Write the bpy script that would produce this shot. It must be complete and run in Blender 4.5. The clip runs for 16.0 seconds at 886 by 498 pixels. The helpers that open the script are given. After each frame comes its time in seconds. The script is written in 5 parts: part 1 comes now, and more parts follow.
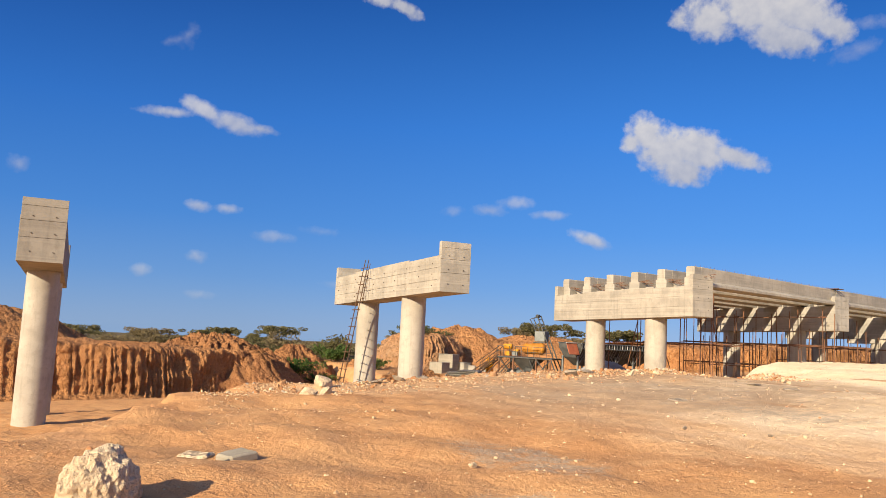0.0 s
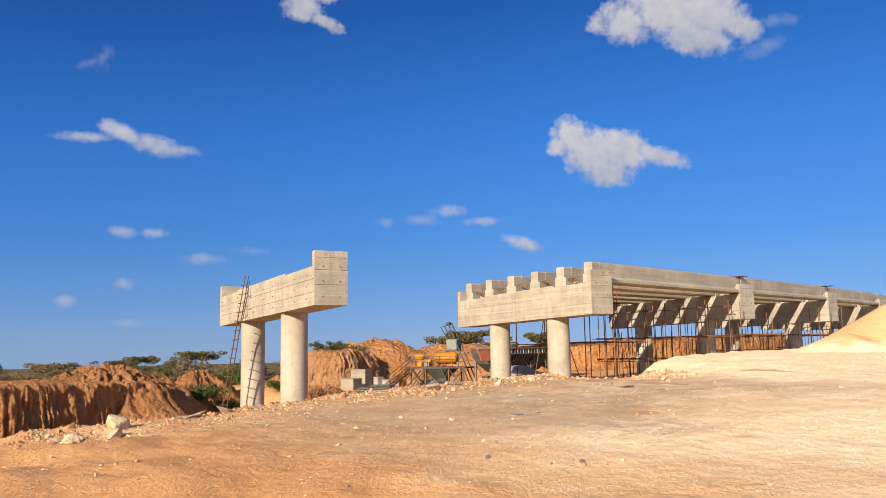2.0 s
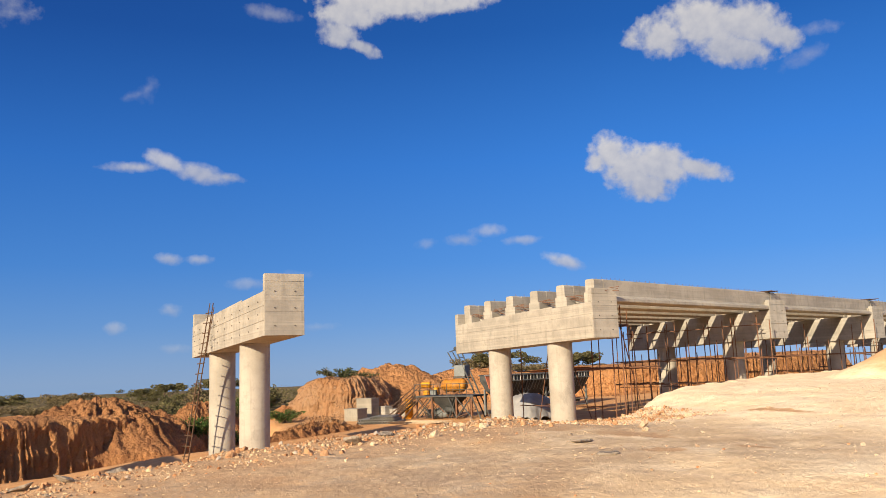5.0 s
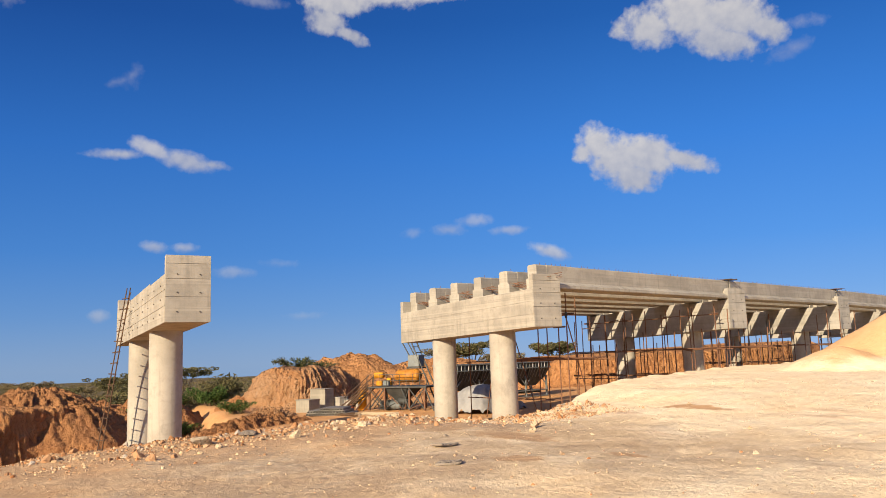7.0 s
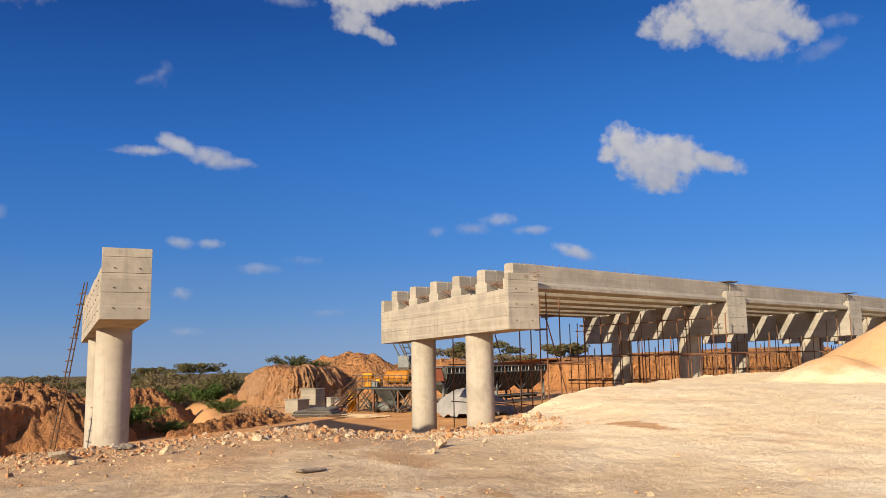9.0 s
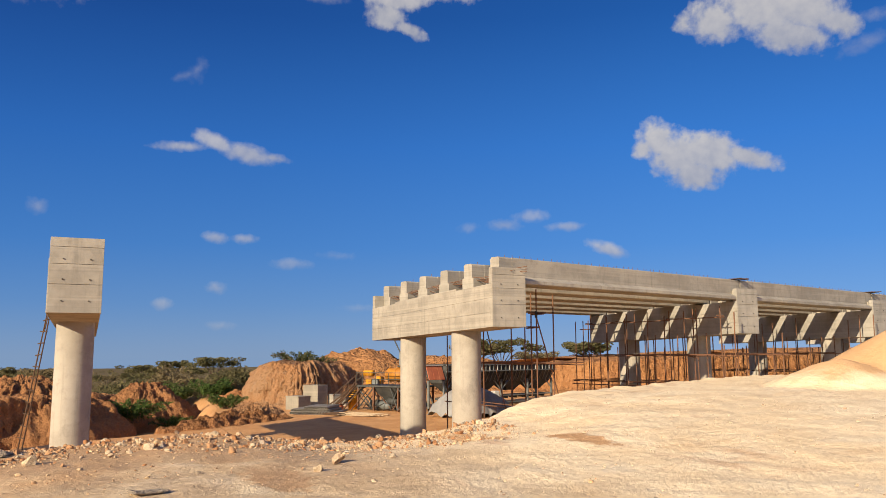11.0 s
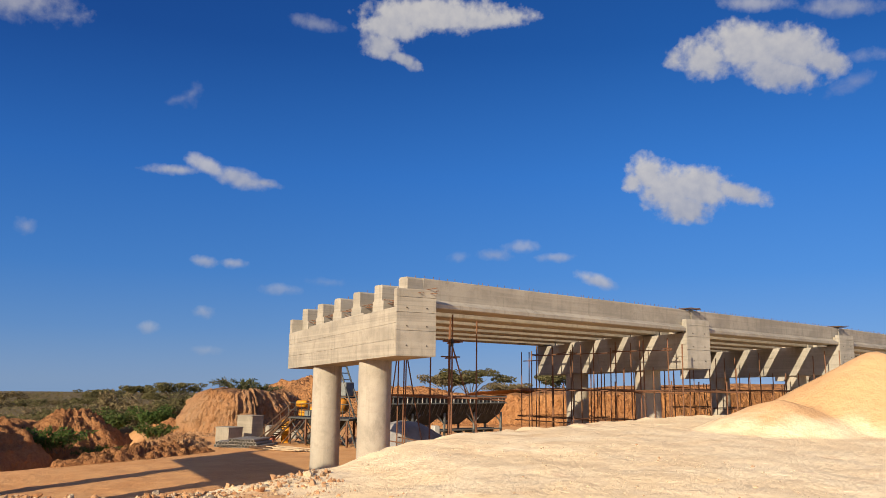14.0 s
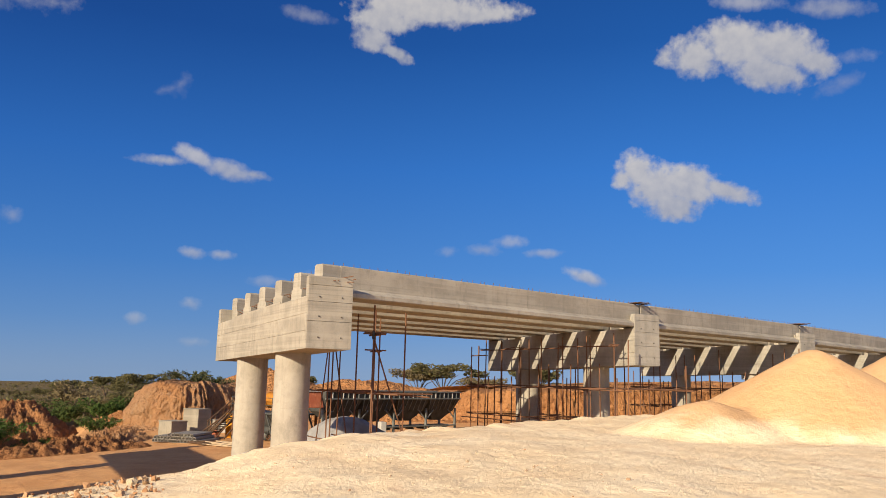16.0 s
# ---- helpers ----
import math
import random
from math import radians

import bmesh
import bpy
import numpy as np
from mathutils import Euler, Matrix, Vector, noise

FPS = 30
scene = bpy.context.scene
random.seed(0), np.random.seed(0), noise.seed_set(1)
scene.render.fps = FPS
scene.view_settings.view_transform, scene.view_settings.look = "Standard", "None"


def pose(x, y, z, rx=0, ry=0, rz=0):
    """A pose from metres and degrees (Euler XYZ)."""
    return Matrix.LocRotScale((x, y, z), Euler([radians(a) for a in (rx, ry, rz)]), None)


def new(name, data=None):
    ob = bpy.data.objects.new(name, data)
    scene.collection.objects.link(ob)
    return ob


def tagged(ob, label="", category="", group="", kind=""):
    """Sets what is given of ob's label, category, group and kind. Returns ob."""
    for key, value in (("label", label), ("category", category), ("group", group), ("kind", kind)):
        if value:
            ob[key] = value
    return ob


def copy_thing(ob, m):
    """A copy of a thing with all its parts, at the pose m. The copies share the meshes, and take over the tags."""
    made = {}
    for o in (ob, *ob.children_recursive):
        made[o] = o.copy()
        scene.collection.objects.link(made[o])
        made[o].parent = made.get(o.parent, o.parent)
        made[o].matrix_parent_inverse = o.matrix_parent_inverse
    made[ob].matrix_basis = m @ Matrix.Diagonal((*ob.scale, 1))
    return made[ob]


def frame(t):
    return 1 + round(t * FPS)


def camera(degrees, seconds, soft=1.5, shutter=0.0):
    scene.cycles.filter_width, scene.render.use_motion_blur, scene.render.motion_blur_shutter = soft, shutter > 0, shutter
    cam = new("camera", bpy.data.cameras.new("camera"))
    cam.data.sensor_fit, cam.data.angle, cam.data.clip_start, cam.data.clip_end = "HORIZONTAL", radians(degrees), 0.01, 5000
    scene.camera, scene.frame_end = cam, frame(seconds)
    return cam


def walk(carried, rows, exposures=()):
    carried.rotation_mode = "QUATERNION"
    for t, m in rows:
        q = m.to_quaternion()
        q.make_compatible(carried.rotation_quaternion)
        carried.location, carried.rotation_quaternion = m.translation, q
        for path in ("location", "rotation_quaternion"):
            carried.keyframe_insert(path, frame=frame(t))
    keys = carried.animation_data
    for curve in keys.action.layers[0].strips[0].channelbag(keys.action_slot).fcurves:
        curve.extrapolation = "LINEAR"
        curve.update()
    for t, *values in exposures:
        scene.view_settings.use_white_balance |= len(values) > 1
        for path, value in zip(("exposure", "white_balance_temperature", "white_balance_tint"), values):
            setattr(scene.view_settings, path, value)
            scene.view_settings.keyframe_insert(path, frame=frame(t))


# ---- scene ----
cam = camera(59.05, 16.0, 0.75)
# seconds, eye x y z, turn x y z in degrees
ROWS = [
    (0.0, 34.433, -17.088, 1.378, 96.434, -2.793, 63.175),
    (0.5, 34.172, -16.034, 1.438, 96.492, -2.214, 62.420),
    (1.0, 33.955, -15.129, 1.477, 96.782, -0.561, 60.976),
    (1.5, 33.702, -14.205, 1.507, 97.099, 1.020, 59.848),
    (2.0, 33.319, -13.382, 1.533, 97.266, 1.150, 58.829),
    (2.5, 32.794, -12.560, 1.581, 97.525, 1.595, 59.844),
    (3.0, 32.258, -11.877, 1.655, 98.905, 2.228, 61.217),
    (5.5, 30.734, -7.596, 2.027, 98.702, 2.067, 62.060),
    (6.0, 30.480, -6.723, 2.037, 97.991, 1.881, 61.399),
    (6.5, 30.290, -5.864, 1.998, 97.848, 1.851, 60.785),
    (7.0, 30.080, -5.099, 1.943, 98.012, 1.876, 60.932),
    (7.5, 29.920, -4.332, 1.925, 98.322, 1.884, 60.930),
    (8.0, 29.749, -3.586, 1.946, 98.287, 1.430, 61.613),
    (8.5, 29.533, -2.744, 2.012, 98.157, 1.243, 62.290),
    (9.0, 29.366, -1.971, 2.070, 97.971, 0.981, 62.543),
    (11.5, 28.368, 1.513, 2.174, 97.629, 0.357, 65.756),
    (12.0, 28.060, 2.211, 2.192, 97.581, 0.395, 66.484),
    (12.5, 27.805, 2.949, 2.209, 98.122, 0.363, 66.199),
    (13.0, 27.408, 3.738, 2.227, 98.731, 0.099, 66.181),
    (13.5, 27.034, 4.596, 2.256, 98.992, -0.279, 65.412),
    (14.0, 26.725, 5.453, 2.295, 99.816, -0.706, 63.905),
    (14.5, 26.488, 6.299, 2.331, 99.572, -1.484, 63.072),
    (15.0, 26.352, 7.129, 2.352, 99.938, -1.500, 62.138),
    (15.5, 26.207, 7.867, 2.368, 99.736, -1.572, 62.672),
    (16.0, 26.041, 8.591, 2.387, 99.423, -1.328, 62.979),
]
walk(cam, [(t, pose(*row)) for t, *row in ROWS], [(0.0, 0.70), (3.0, 0.64), (6.5, 0.62), (9.0, 0.48), (16.0, 0.43)])
# ---------------------------------------------------------------- light and sky
SUN_ELEV, SUN_AZ = 22.4, -29.0          # the sun stands towards (sin 29, -cos 29)
to_sun = Vector((math.sin(radians(29)) * math.cos(radians(SUN_ELEV)), -math.cos(radians(29)) * math.cos(radians(SUN_ELEV)), math.sin(radians(SUN_ELEV))))
sun = new("sun", bpy.data.lights.new("sun", "SUN"))
sun.data.energy, sun.data.angle, sun.data.color = 5.55, radians(0.53), (1.0, 0.83, 0.60)
sun.rotation_mode = "QUATERNION"
sun.rotation_quaternion = to_sun.to_track_quat("Z", "Y")

world = bpy.data.worlds.new("world")
scene.world = world
world.use_nodes = True
WT = world.node_tree
WT.nodes.clear()


def wn(kind, **values):
    n = WT.nodes.new(kind)
    for key, v in values.items():
        n.inputs[key].default_value = v
    return n


def wmath(op, a, b=None, c=None):
    n = WT.nodes.new("ShaderNodeMath")
    n.operation = op
    for i, v in enumerate((a, b, c)):
        if v is None:
            continue
        if isinstance(v, (int, float)):
            n.inputs[i].default_value = v
        else:
            WT.links.new(v, n.inputs[i])
    return n.outputs[0]


def wmix(kind, f, a, b):
    n = WT.nodes.new("ShaderNodeMixRGB")
    n.blend_type = kind
    for i, v in enumerate((f, a, b)):
        if isinstance(v, (int, float)):
            n.inputs[i].default_value = v
        elif isinstance(v, tuple):
            n.inputs[i].default_value = (*v, 1)
        else:
            WT.links.new(v, n.inputs[i])
    return n.outputs[0]


sky = WT.nodes.new("ShaderNodeTexSky")
sky.sky_type, sky.sun_disc = "NISHITA", False
sky.sun_elevation, sky.sun_rotation = radians(SUN_ELEV), radians(180 - 29)
sky.altitude, sky.air_density, sky.dust_density, sky.ozone_density = 0, 1.0, 0.2, 3.0
coord = WT.nodes.new("ShaderNodeTexCoord")
unit = WT.nodes.new("ShaderNodeSeparateXYZ")
WT.links.new(coord.outputs["Generated"], unit.inputs[0])
azim = wmath("MULTIPLY", wmath("ARCTAN2", unit.outputs[0], unit.outputs[1]), 180 / math.pi)
elev = wmath("MULTIPLY", wmath("ARCSINE", unit.outputs[2]), 180 / math.pi)
plane = WT.nodes.new("ShaderNodeCombineXYZ")
WT.links.new(azim, plane.inputs[0])
WT.links.new(elev, plane.inputs[1])


def wnoise(scale, detail, rough, shift):
    mv = WT.nodes.new("ShaderNodeVectorMath")
    mv.operation = "ADD"
    mv.inputs[1].default_value = (shift, shift * 1.7, shift * 0.3)
    WT.links.new(plane.outputs[0], mv.inputs[0])
    n = wn("ShaderNodeTexNoise", Scale=scale, Detail=detail, Roughness=rough)
    WT.links.new(mv.outputs[0], n.inputs["Vector"])
    return wmath("SUBTRACT", n.outputs[0], 0.5)


# the deep blue of a dry clear sky, paler towards the horizon
shade = WT.nodes.new("ShaderNodeValToRGB")
WT.links.new(wmath("DIVIDE", wmath("MAXIMUM", elev, 0.0), 60.0), shade.inputs[0])
for pos, colour in ((0.0, (2.3, 4.0, 7.0)), (0.06, (1.25, 3.3, 7.6)), (0.13, (0.60, 2.75, 7.9)), (0.25, (0.27, 2.15, 7.5)), (0.40, (0.05, 1.16, 5.0)), (0.52, (0.03, 0.82, 3.9)), (1.0, (0.04, 0.7, 3.3))):
    e = shade.color_ramp.elements[0] if pos == 0.0 else shade.color_ramp.elements[-1] if pos == 1.0 else shade.color_ramp.elements.new(pos)
    e.position, e.color = pos, (*colour, 1)
away = wmath("MULTIPLY", wmath("MINIMUM", wmath("MAXIMUM", wmath("DIVIDE", wmath("SUBTRACT", -48.0, azim), 50.0), 0.0), 1.0), wmath("MINIMUM", wmath("MAXIMUM", wmath("DIVIDE", elev, 24.0), 0.0), 1.0))
turned = wmix("MULTIPLY", 1.0, shade.outputs[0], wmix("MIX", away, (1.0, 1.0, 1.0), (0.42, 0.58, 0.70)))
east = wmath("MINIMUM", wmath("MAXIMUM", wmath("DIVIDE", wmath("ADD", azim, 78.0), 42.0), 0.0), 1.0)
turned = wmix("MULTIPLY", 1.0, turned, wmix("MIX", wmath("MULTIPLY", east, wmath("SUBTRACT", 1.0, wmath("MULTIPLY", wmath("MINIMUM", wmath("MAXIMUM", wmath("DIVIDE", elev, 26.0), 0.0), 1.0), 0.9))), (0.97, 0.96, 0.95), (1.24, 1.22, 1.20)))
air = wmix("MIX", 0.88, sky.outputs[0], turned)
toward = WT.nodes.new("ShaderNodeVectorMath")
toward.operation = "DOT_PRODUCT"
toward.inputs[1].default_value = to_sun
WT.links.new(coord.outputs["Generated"], toward.inputs[0])
aureole = wmath("POWER", wmath("MAXIMUM", toward.outputs["Value"], 0.0), 2.0)
air = wmix("ADD", aureole, air, (7.0, 6.2, 5.3))
big, fine, soft_edge = wnoise(0.42, 3, 0.5, 3.1), wnoise(1.15, 4, 0.55, 17.0), wnoise(2.6, 3, 0.5, 29.0)
puff = wmath("ADD", wmath("ADD", wmath("MULTIPLY", big, 0.9), wmath("MULTIPLY", fine, 0.85)), wmath("MULTIPLY", soft_edge, 0.35))
# cloud by cloud, its lobes: azimuth, elevation, half width, half height in degrees, lean, thickness
CLOUDS = [
    ((-48.9, 15.0, 1.7, 1.4, -0.1, 1), (-47.4, 13.8, 2.5, 2.0, -0.1, 1), (-45.3, 13.9, 2.4, 1.5, -0.1, 1), (-43.1, 13.4, 2.1, 0.8, -0.35, 0.95), (-46.6, 12.4, 1.9, 1.1, -0.1, 0.95), (-50.0, 14.4, 1.0, 0.8, 0, 0.9)),
    ((-46.8, 22.7, 0.7, 0.8, 0, 0.6), (-44.7, 22.6, 1.9, 1.5, -0.1, 1), (-41.9, 23.1, 3.0, 1.6, -0.15, 1), (-38.8, 22.5, 2.7, 1.6, -0.2, 1), (-39.7, 20.9, 2.4, 1.15, -0.2, 0.95), (-36.7, 21.3, 1.5, 0.95, -0.3, 0.9)),
    ((-35.1, 19.7, 1.3, 0.5, 0.3, 0.5), (-34.2, 21.2, 1.4, 0.35, -0.1, 0.35)),
    ((-41.0, 25.6, 2.4, 0.55, -0.15, 0.8), (-35.3, 24.4, 2.3, 0.6, -0.2, 0.8)),
    ((-64.6, 26.5, 5.9, 1.2, 0, 1), (-68.1, 25.6, 2.7, 1.1, 0, 1), (-69.0, 24.3, 1.6, 0.95, -0.15, 0.9), (-67.4, 23.4, 1.3, 0.5, -0.4, 0.8), (-60.9, 26.1, 3.9, 0.75, 0.05, 0.9)),
    ((-74.0, 25.4, 1.7, 0.45, -0.1, 0.55),),
    ((-83.6, 14.5, 1.7, 0.34, 0.05, 0.62), (-81.3, 14.9, 1.5, 0.62, -0.3, 0.95), (-79.2, 14.3, 2.3, 0.72, -0.16, 0.95), (-77.3, 14.1, 1.3, 0.36, -0.1, 0.8)),
    ((-82.8, 19.8, 0.65, 0.65, 0.45, 0.4), (-83.6, 19.3, 0.9, 0.28, 0.3, 0.35)),
    ((-81.1, 8.3, 0.9, 0.42, -0.1, 0.75), (-79.2, 8.3, 0.9, 0.38, 0, 0.75)),
    ((-62.8, 9.2, 0.6, 0.3, 0, 0.4),), ((-58.1, 10.0, 1.3, 0.42, 0.05, 0.6), (-60.2, 9.4, 1.1, 0.34, 0, 0.45)), ((-55.7, 9.2, 1.15, 0.36, 0, 0.7),),
    ((-52.8, 7.5, 1.55, 0.58, -0.3, 0.95),), ((-81.0, 4.8, 0.65, 0.42, -0.1, 0.55),), ((-84.6, 3.6, 0.6, 0.4, 0, 0.55),), ((-80.8, 2.1, 0.95, 0.27, 0, 0.4),),
    ((-75.8, 6.6, 1.1, 0.33, 0, 0.5),), ((-72.7, 7.2, 1.0, 0.24, 0, 0.35),), ((-70.8, 3.4, 1.1, 0.24, 0, 0.35),), ((-92.5, 9.8, 0.6, 0.5, 0, 0.5),),
    ((-96, 24, 5, 1.4, 0, 0.8),), ((-20, 12, 5, 1.5, 0, 0.8),), ((20, 18, 6, 2, 0, 0.9),), ((110, 15, 7, 2.2, 0, 0.8),),
]
cover, under = None, None
for lobes in CLOUDS:
    body = None
    for a0, e0, wide, high, lean, thick in lobes:
        da = wmath("SUBTRACT", azim, a0)
        de = wmath("SUBTRACT", wmath("MULTIPLY_ADD", da, -lean, elev), e0)
        u, v = wmath("DIVIDE", da, wide), wmath("DIVIDE", de, high)
        r = wmath("SQRT", wmath("MULTIPLY_ADD", u, u, wmath("MULTIPLY", v, v)))
        lobe = wmath("MULTIPLY", wmath("SUBTRACT", 1.0, r), thick)
        body = lobe if body is None else wmath("SMOOTH_MAX", body, lobe, 0.2)
    big_one = max(q[2] for q in lobes) > 2.2 and len(lobes) > 4
    thick = 0.98 if big_one else 0.86 * max(q[5] for q in lobes)
    edge = wmath("ADD", body, wmath("MULTIPLY", puff, 1.0 if big_one else 0.85))
    m = wmath("MULTIPLY", wmath("SMOOTH_MIN", wmath("MAXIMUM", wmath("MULTIPLY", wmath("ADD", edge, 0.10 if big_one else 0.16), 2.1 if big_one else 1.6), 0.0), 1.0, 0.5), thick)
    # lit from high on the far side: bright rims on top, lilac-grey bellies
    mid_e = sum(q[1] for q in lobes) / len(lobes)
    tall = max(q[1] + q[3] for q in lobes) - min(q[1] - q[3] for q in lobes)
    up = wmath("DIVIDE", wmath("SUBTRACT", elev, mid_e), tall)
    glow = wmath("ADD", wmath("MULTIPLY_ADD", up, 0.9, 0.55), wmath("MULTIPLY", fine, 1.1))
    lit = wmath("MULTIPLY", m, wmath("MINIMUM", wmath("MAXIMUM", glow, 0.0), 1.0))
    cover = m if cover is None else wmath("MAXIMUM", cover, m)
    under = lit if under is None else wmath("MAXIMUM", under, lit)
whiteness = wmath("DIVIDE", under, wmath("MAXIMUM", cover, 0.02))
tone = wmix("MIX", whiteness, (4.3, 4.5, 5.4), (7.4, 7.1, 6.9))
clouded = wmix("MIX", wmath("MULTIPLY", wmath("POWER", cover, 1.2), 0.92), air, tone)
back = wn("ShaderNodeBackground", Strength=0.06)
WT.links.new(clouded, back.inputs["Color"])
wout = WT.nodes.new("ShaderNodeOutputWorld")
WT.links.new(back.outputs[0], wout.inputs[0])


# ---------------------------------------------------------------- materials
class Mat:
    """A small builder of node materials."""

    def __init__(self, name):
        self.m = bpy.data.materials.new(name)
        self.m.use_nodes = True
        self.t = self.m.node_tree
        self.b = self.t.nodes["Principled BSDF"]
        self.co = self.t.nodes.new("ShaderNodeTexCoord")
        self.geo = self.t.nodes.new("ShaderNodeNewGeometry")

    def put(self, v, socket):
        if isinstance(v, tuple) and len(v) == 3 and socket.type == "RGBA":
            socket.default_value = (*v, 1)
        elif isinstance(v, (int, float, tuple)):
            socket.default_value = v
        else:
            self.t.links.new(v, socket)

    def math(self, op, a, b=0.0, clamp=False):
        n = self.t.nodes.new("ShaderNodeMath")
        n.operation, n.use_clamp = op, clamp
        self.put(a, n.inputs[0])
        self.put(b, n.inputs[1])
        return n.outputs[0]

    def where(self, space="Object"):
        return self.geo.outputs["Position"] if space == "World" else self.co.outputs[space]

    def scaled(self, vec, s):
        n = self.t.nodes.new("ShaderNodeMapping")
        n.inputs["Scale"].default_value = s
        self.t.links.new(vec, n.inputs["Vector"])
        return n.outputs[0]

    def noise(self, vec, scale, detail=4, rough=0.55):
        n = self.t.nodes.new("ShaderNodeTexNoise")
        n.inputs["Scale"].default_value, n.inputs["Detail"].default_value, n.inputs["Roughness"].default_value = scale, detail, rough
        self.t.links.new(vec, n.inputs["Vector"])
        return n.outputs[0]

    def cells(self, vec, scale, feature="F1", out="Distance"):
        n = self.t.nodes.new("ShaderNodeTexVoronoi")
        n.feature = feature
        n.inputs["Scale"].default_value = scale
        self.t.links.new(vec, n.inputs["Vector"])
        return n.outputs[out]

    def span(self, v, a, b, c=0.0, d=1.0):
        n = self.t.nodes.new("ShaderNodeMapRange")
        n.interpolation_type = "SMOOTHSTEP"
        self.put(v, n.inputs[0])
        for i, x in enumerate((a, b, c, d)):
            n.inputs[i + 1].default_value = x
        return n.outputs[0]

    def mix(self, f, a, b, kind="MIX"):
        n = self.t.nodes.new("ShaderNodeMixRGB")
        n.blend_type = kind
        for i, v in enumerate((f, a, b)):
            self.put(v, n.inputs[i])
        return n.outputs[0]

    def axis(self, vec, i):
        n = self.t.nodes.new("ShaderNodeSeparateXYZ")
        self.t.links.new(vec, n.inputs[0])
        return n.outputs[i]

    def random(self):
        return self.t.nodes.new("ShaderNodeObjectInfo").outputs["Random"]

    def bump(self, h, strength, dist):
        n = self.t.nodes.new("ShaderNodeBump")
        n.inputs["Strength"].default_value, n.inputs["Distance"].default_value = strength, dist
        self.t.links.new(h, n.inputs["Height"])
        self.t.links.new(n.outputs[0], self.b.inputs["Normal"])

    def done(self, colour, rough=0.9, metal=0.0, spec=0.25):
        self.put(colour, self.b.inputs["Base Color"])
        self.put(rough, self.b.inputs["Roughness"])
        self.put(metal, self.b.inputs["Metallic"])
        self.b.inputs["Specular IOR Level"].default_value = spec
        return self.m


def make_concrete(name, light, dark, streak=0.5, lines=1.0, vary=0.16):
    k = Mat(name)
    p = k.where("World")
    cloud = k.noise(p, 0.55, 5, 0.6)
    mid = k.noise(p, 3.1, 6, 0.65)
    grain = k.noise(p, 38, 3, 0.6)
    runs = k.noise(k.scaled(p, (2.6, 2.6, 0.16)), 1.6, 4, 0.6)
    bands = k.noise(k.scaled(p, (0.06, 0.06, 2.4)), 1.7, 3, 0.6)
    c = k.mix(k.span(cloud, 0.36, 0.64), dark, light)
    c = k.mix(k.math("MULTIPLY", k.span(mid, 0.48, 0.72), 0.5), c, tuple(v * 0.72 for v in dark))
    c = k.mix(k.math("MULTIPLY", k.span(runs, 0.52, 0.78), streak), c, tuple(v * 0.62 for v in dark))
    c = k.mix(k.math("MULTIPLY", k.span(bands, 0.5, 0.62), 0.4 * lines), c, tuple(v * 1.12 for v in light))
    boards = k.noise(k.scaled(p, (0.05, 0.05, 7.0)), 1.9, 2, 0.5)
    c = k.mix(k.math("MULTIPLY", k.span(boards, 0.55, 0.66), 0.28 * lines), c, tuple(v * 0.62 for v in dark))
    blot = k.noise(k.scaled(p, (1.0, 1.0, 0.45)), 1.15, 6, 0.7)
    c = k.mix(k.math("MULTIPLY", k.span(blot, 0.56, 0.7), 0.55), c, tuple(v * 0.66 for v in dark))
    c = k.mix(0.16, c, k.mix(grain, (0.18, 0.16, 0.13), (0.75, 0.7, 0.6)))
    c = k.mix(k.math("MULTIPLY", k.random(), vary), c, tuple(v * 0.75 for v in light))
    pits = k.cells(p, 26)
    h = k.math("ADD", k.math("MULTIPLY", grain, 0.5), k.math("ADD", mid, k.span(pits, 0.0, 0.16)))
    k.bump(h, 0.32, 0.012)
    return k.done(c, 0.88)


concrete = make_concrete("cast_concrete", (0.385, 0.345, 0.275), (0.25, 0.225, 0.18), 0.75)
concrete_grey = make_concrete("grey_concrete", (0.35, 0.325, 0.275), (0.24, 0.225, 0.19))
concrete_column = make_concrete("smooth_concrete", (0.40, 0.36, 0.29), (0.30, 0.27, 0.215), 0.55, 0.12, 0.04)
concrete_dark = make_concrete("weathered_concrete", (0.25, 0.225, 0.18), (0.17, 0.15, 0.12), 0.7)
concrete_wall = make_concrete("old_concrete", (0.29, 0.255, 0.19), (0.19, 0.165, 0.12), 0.7)


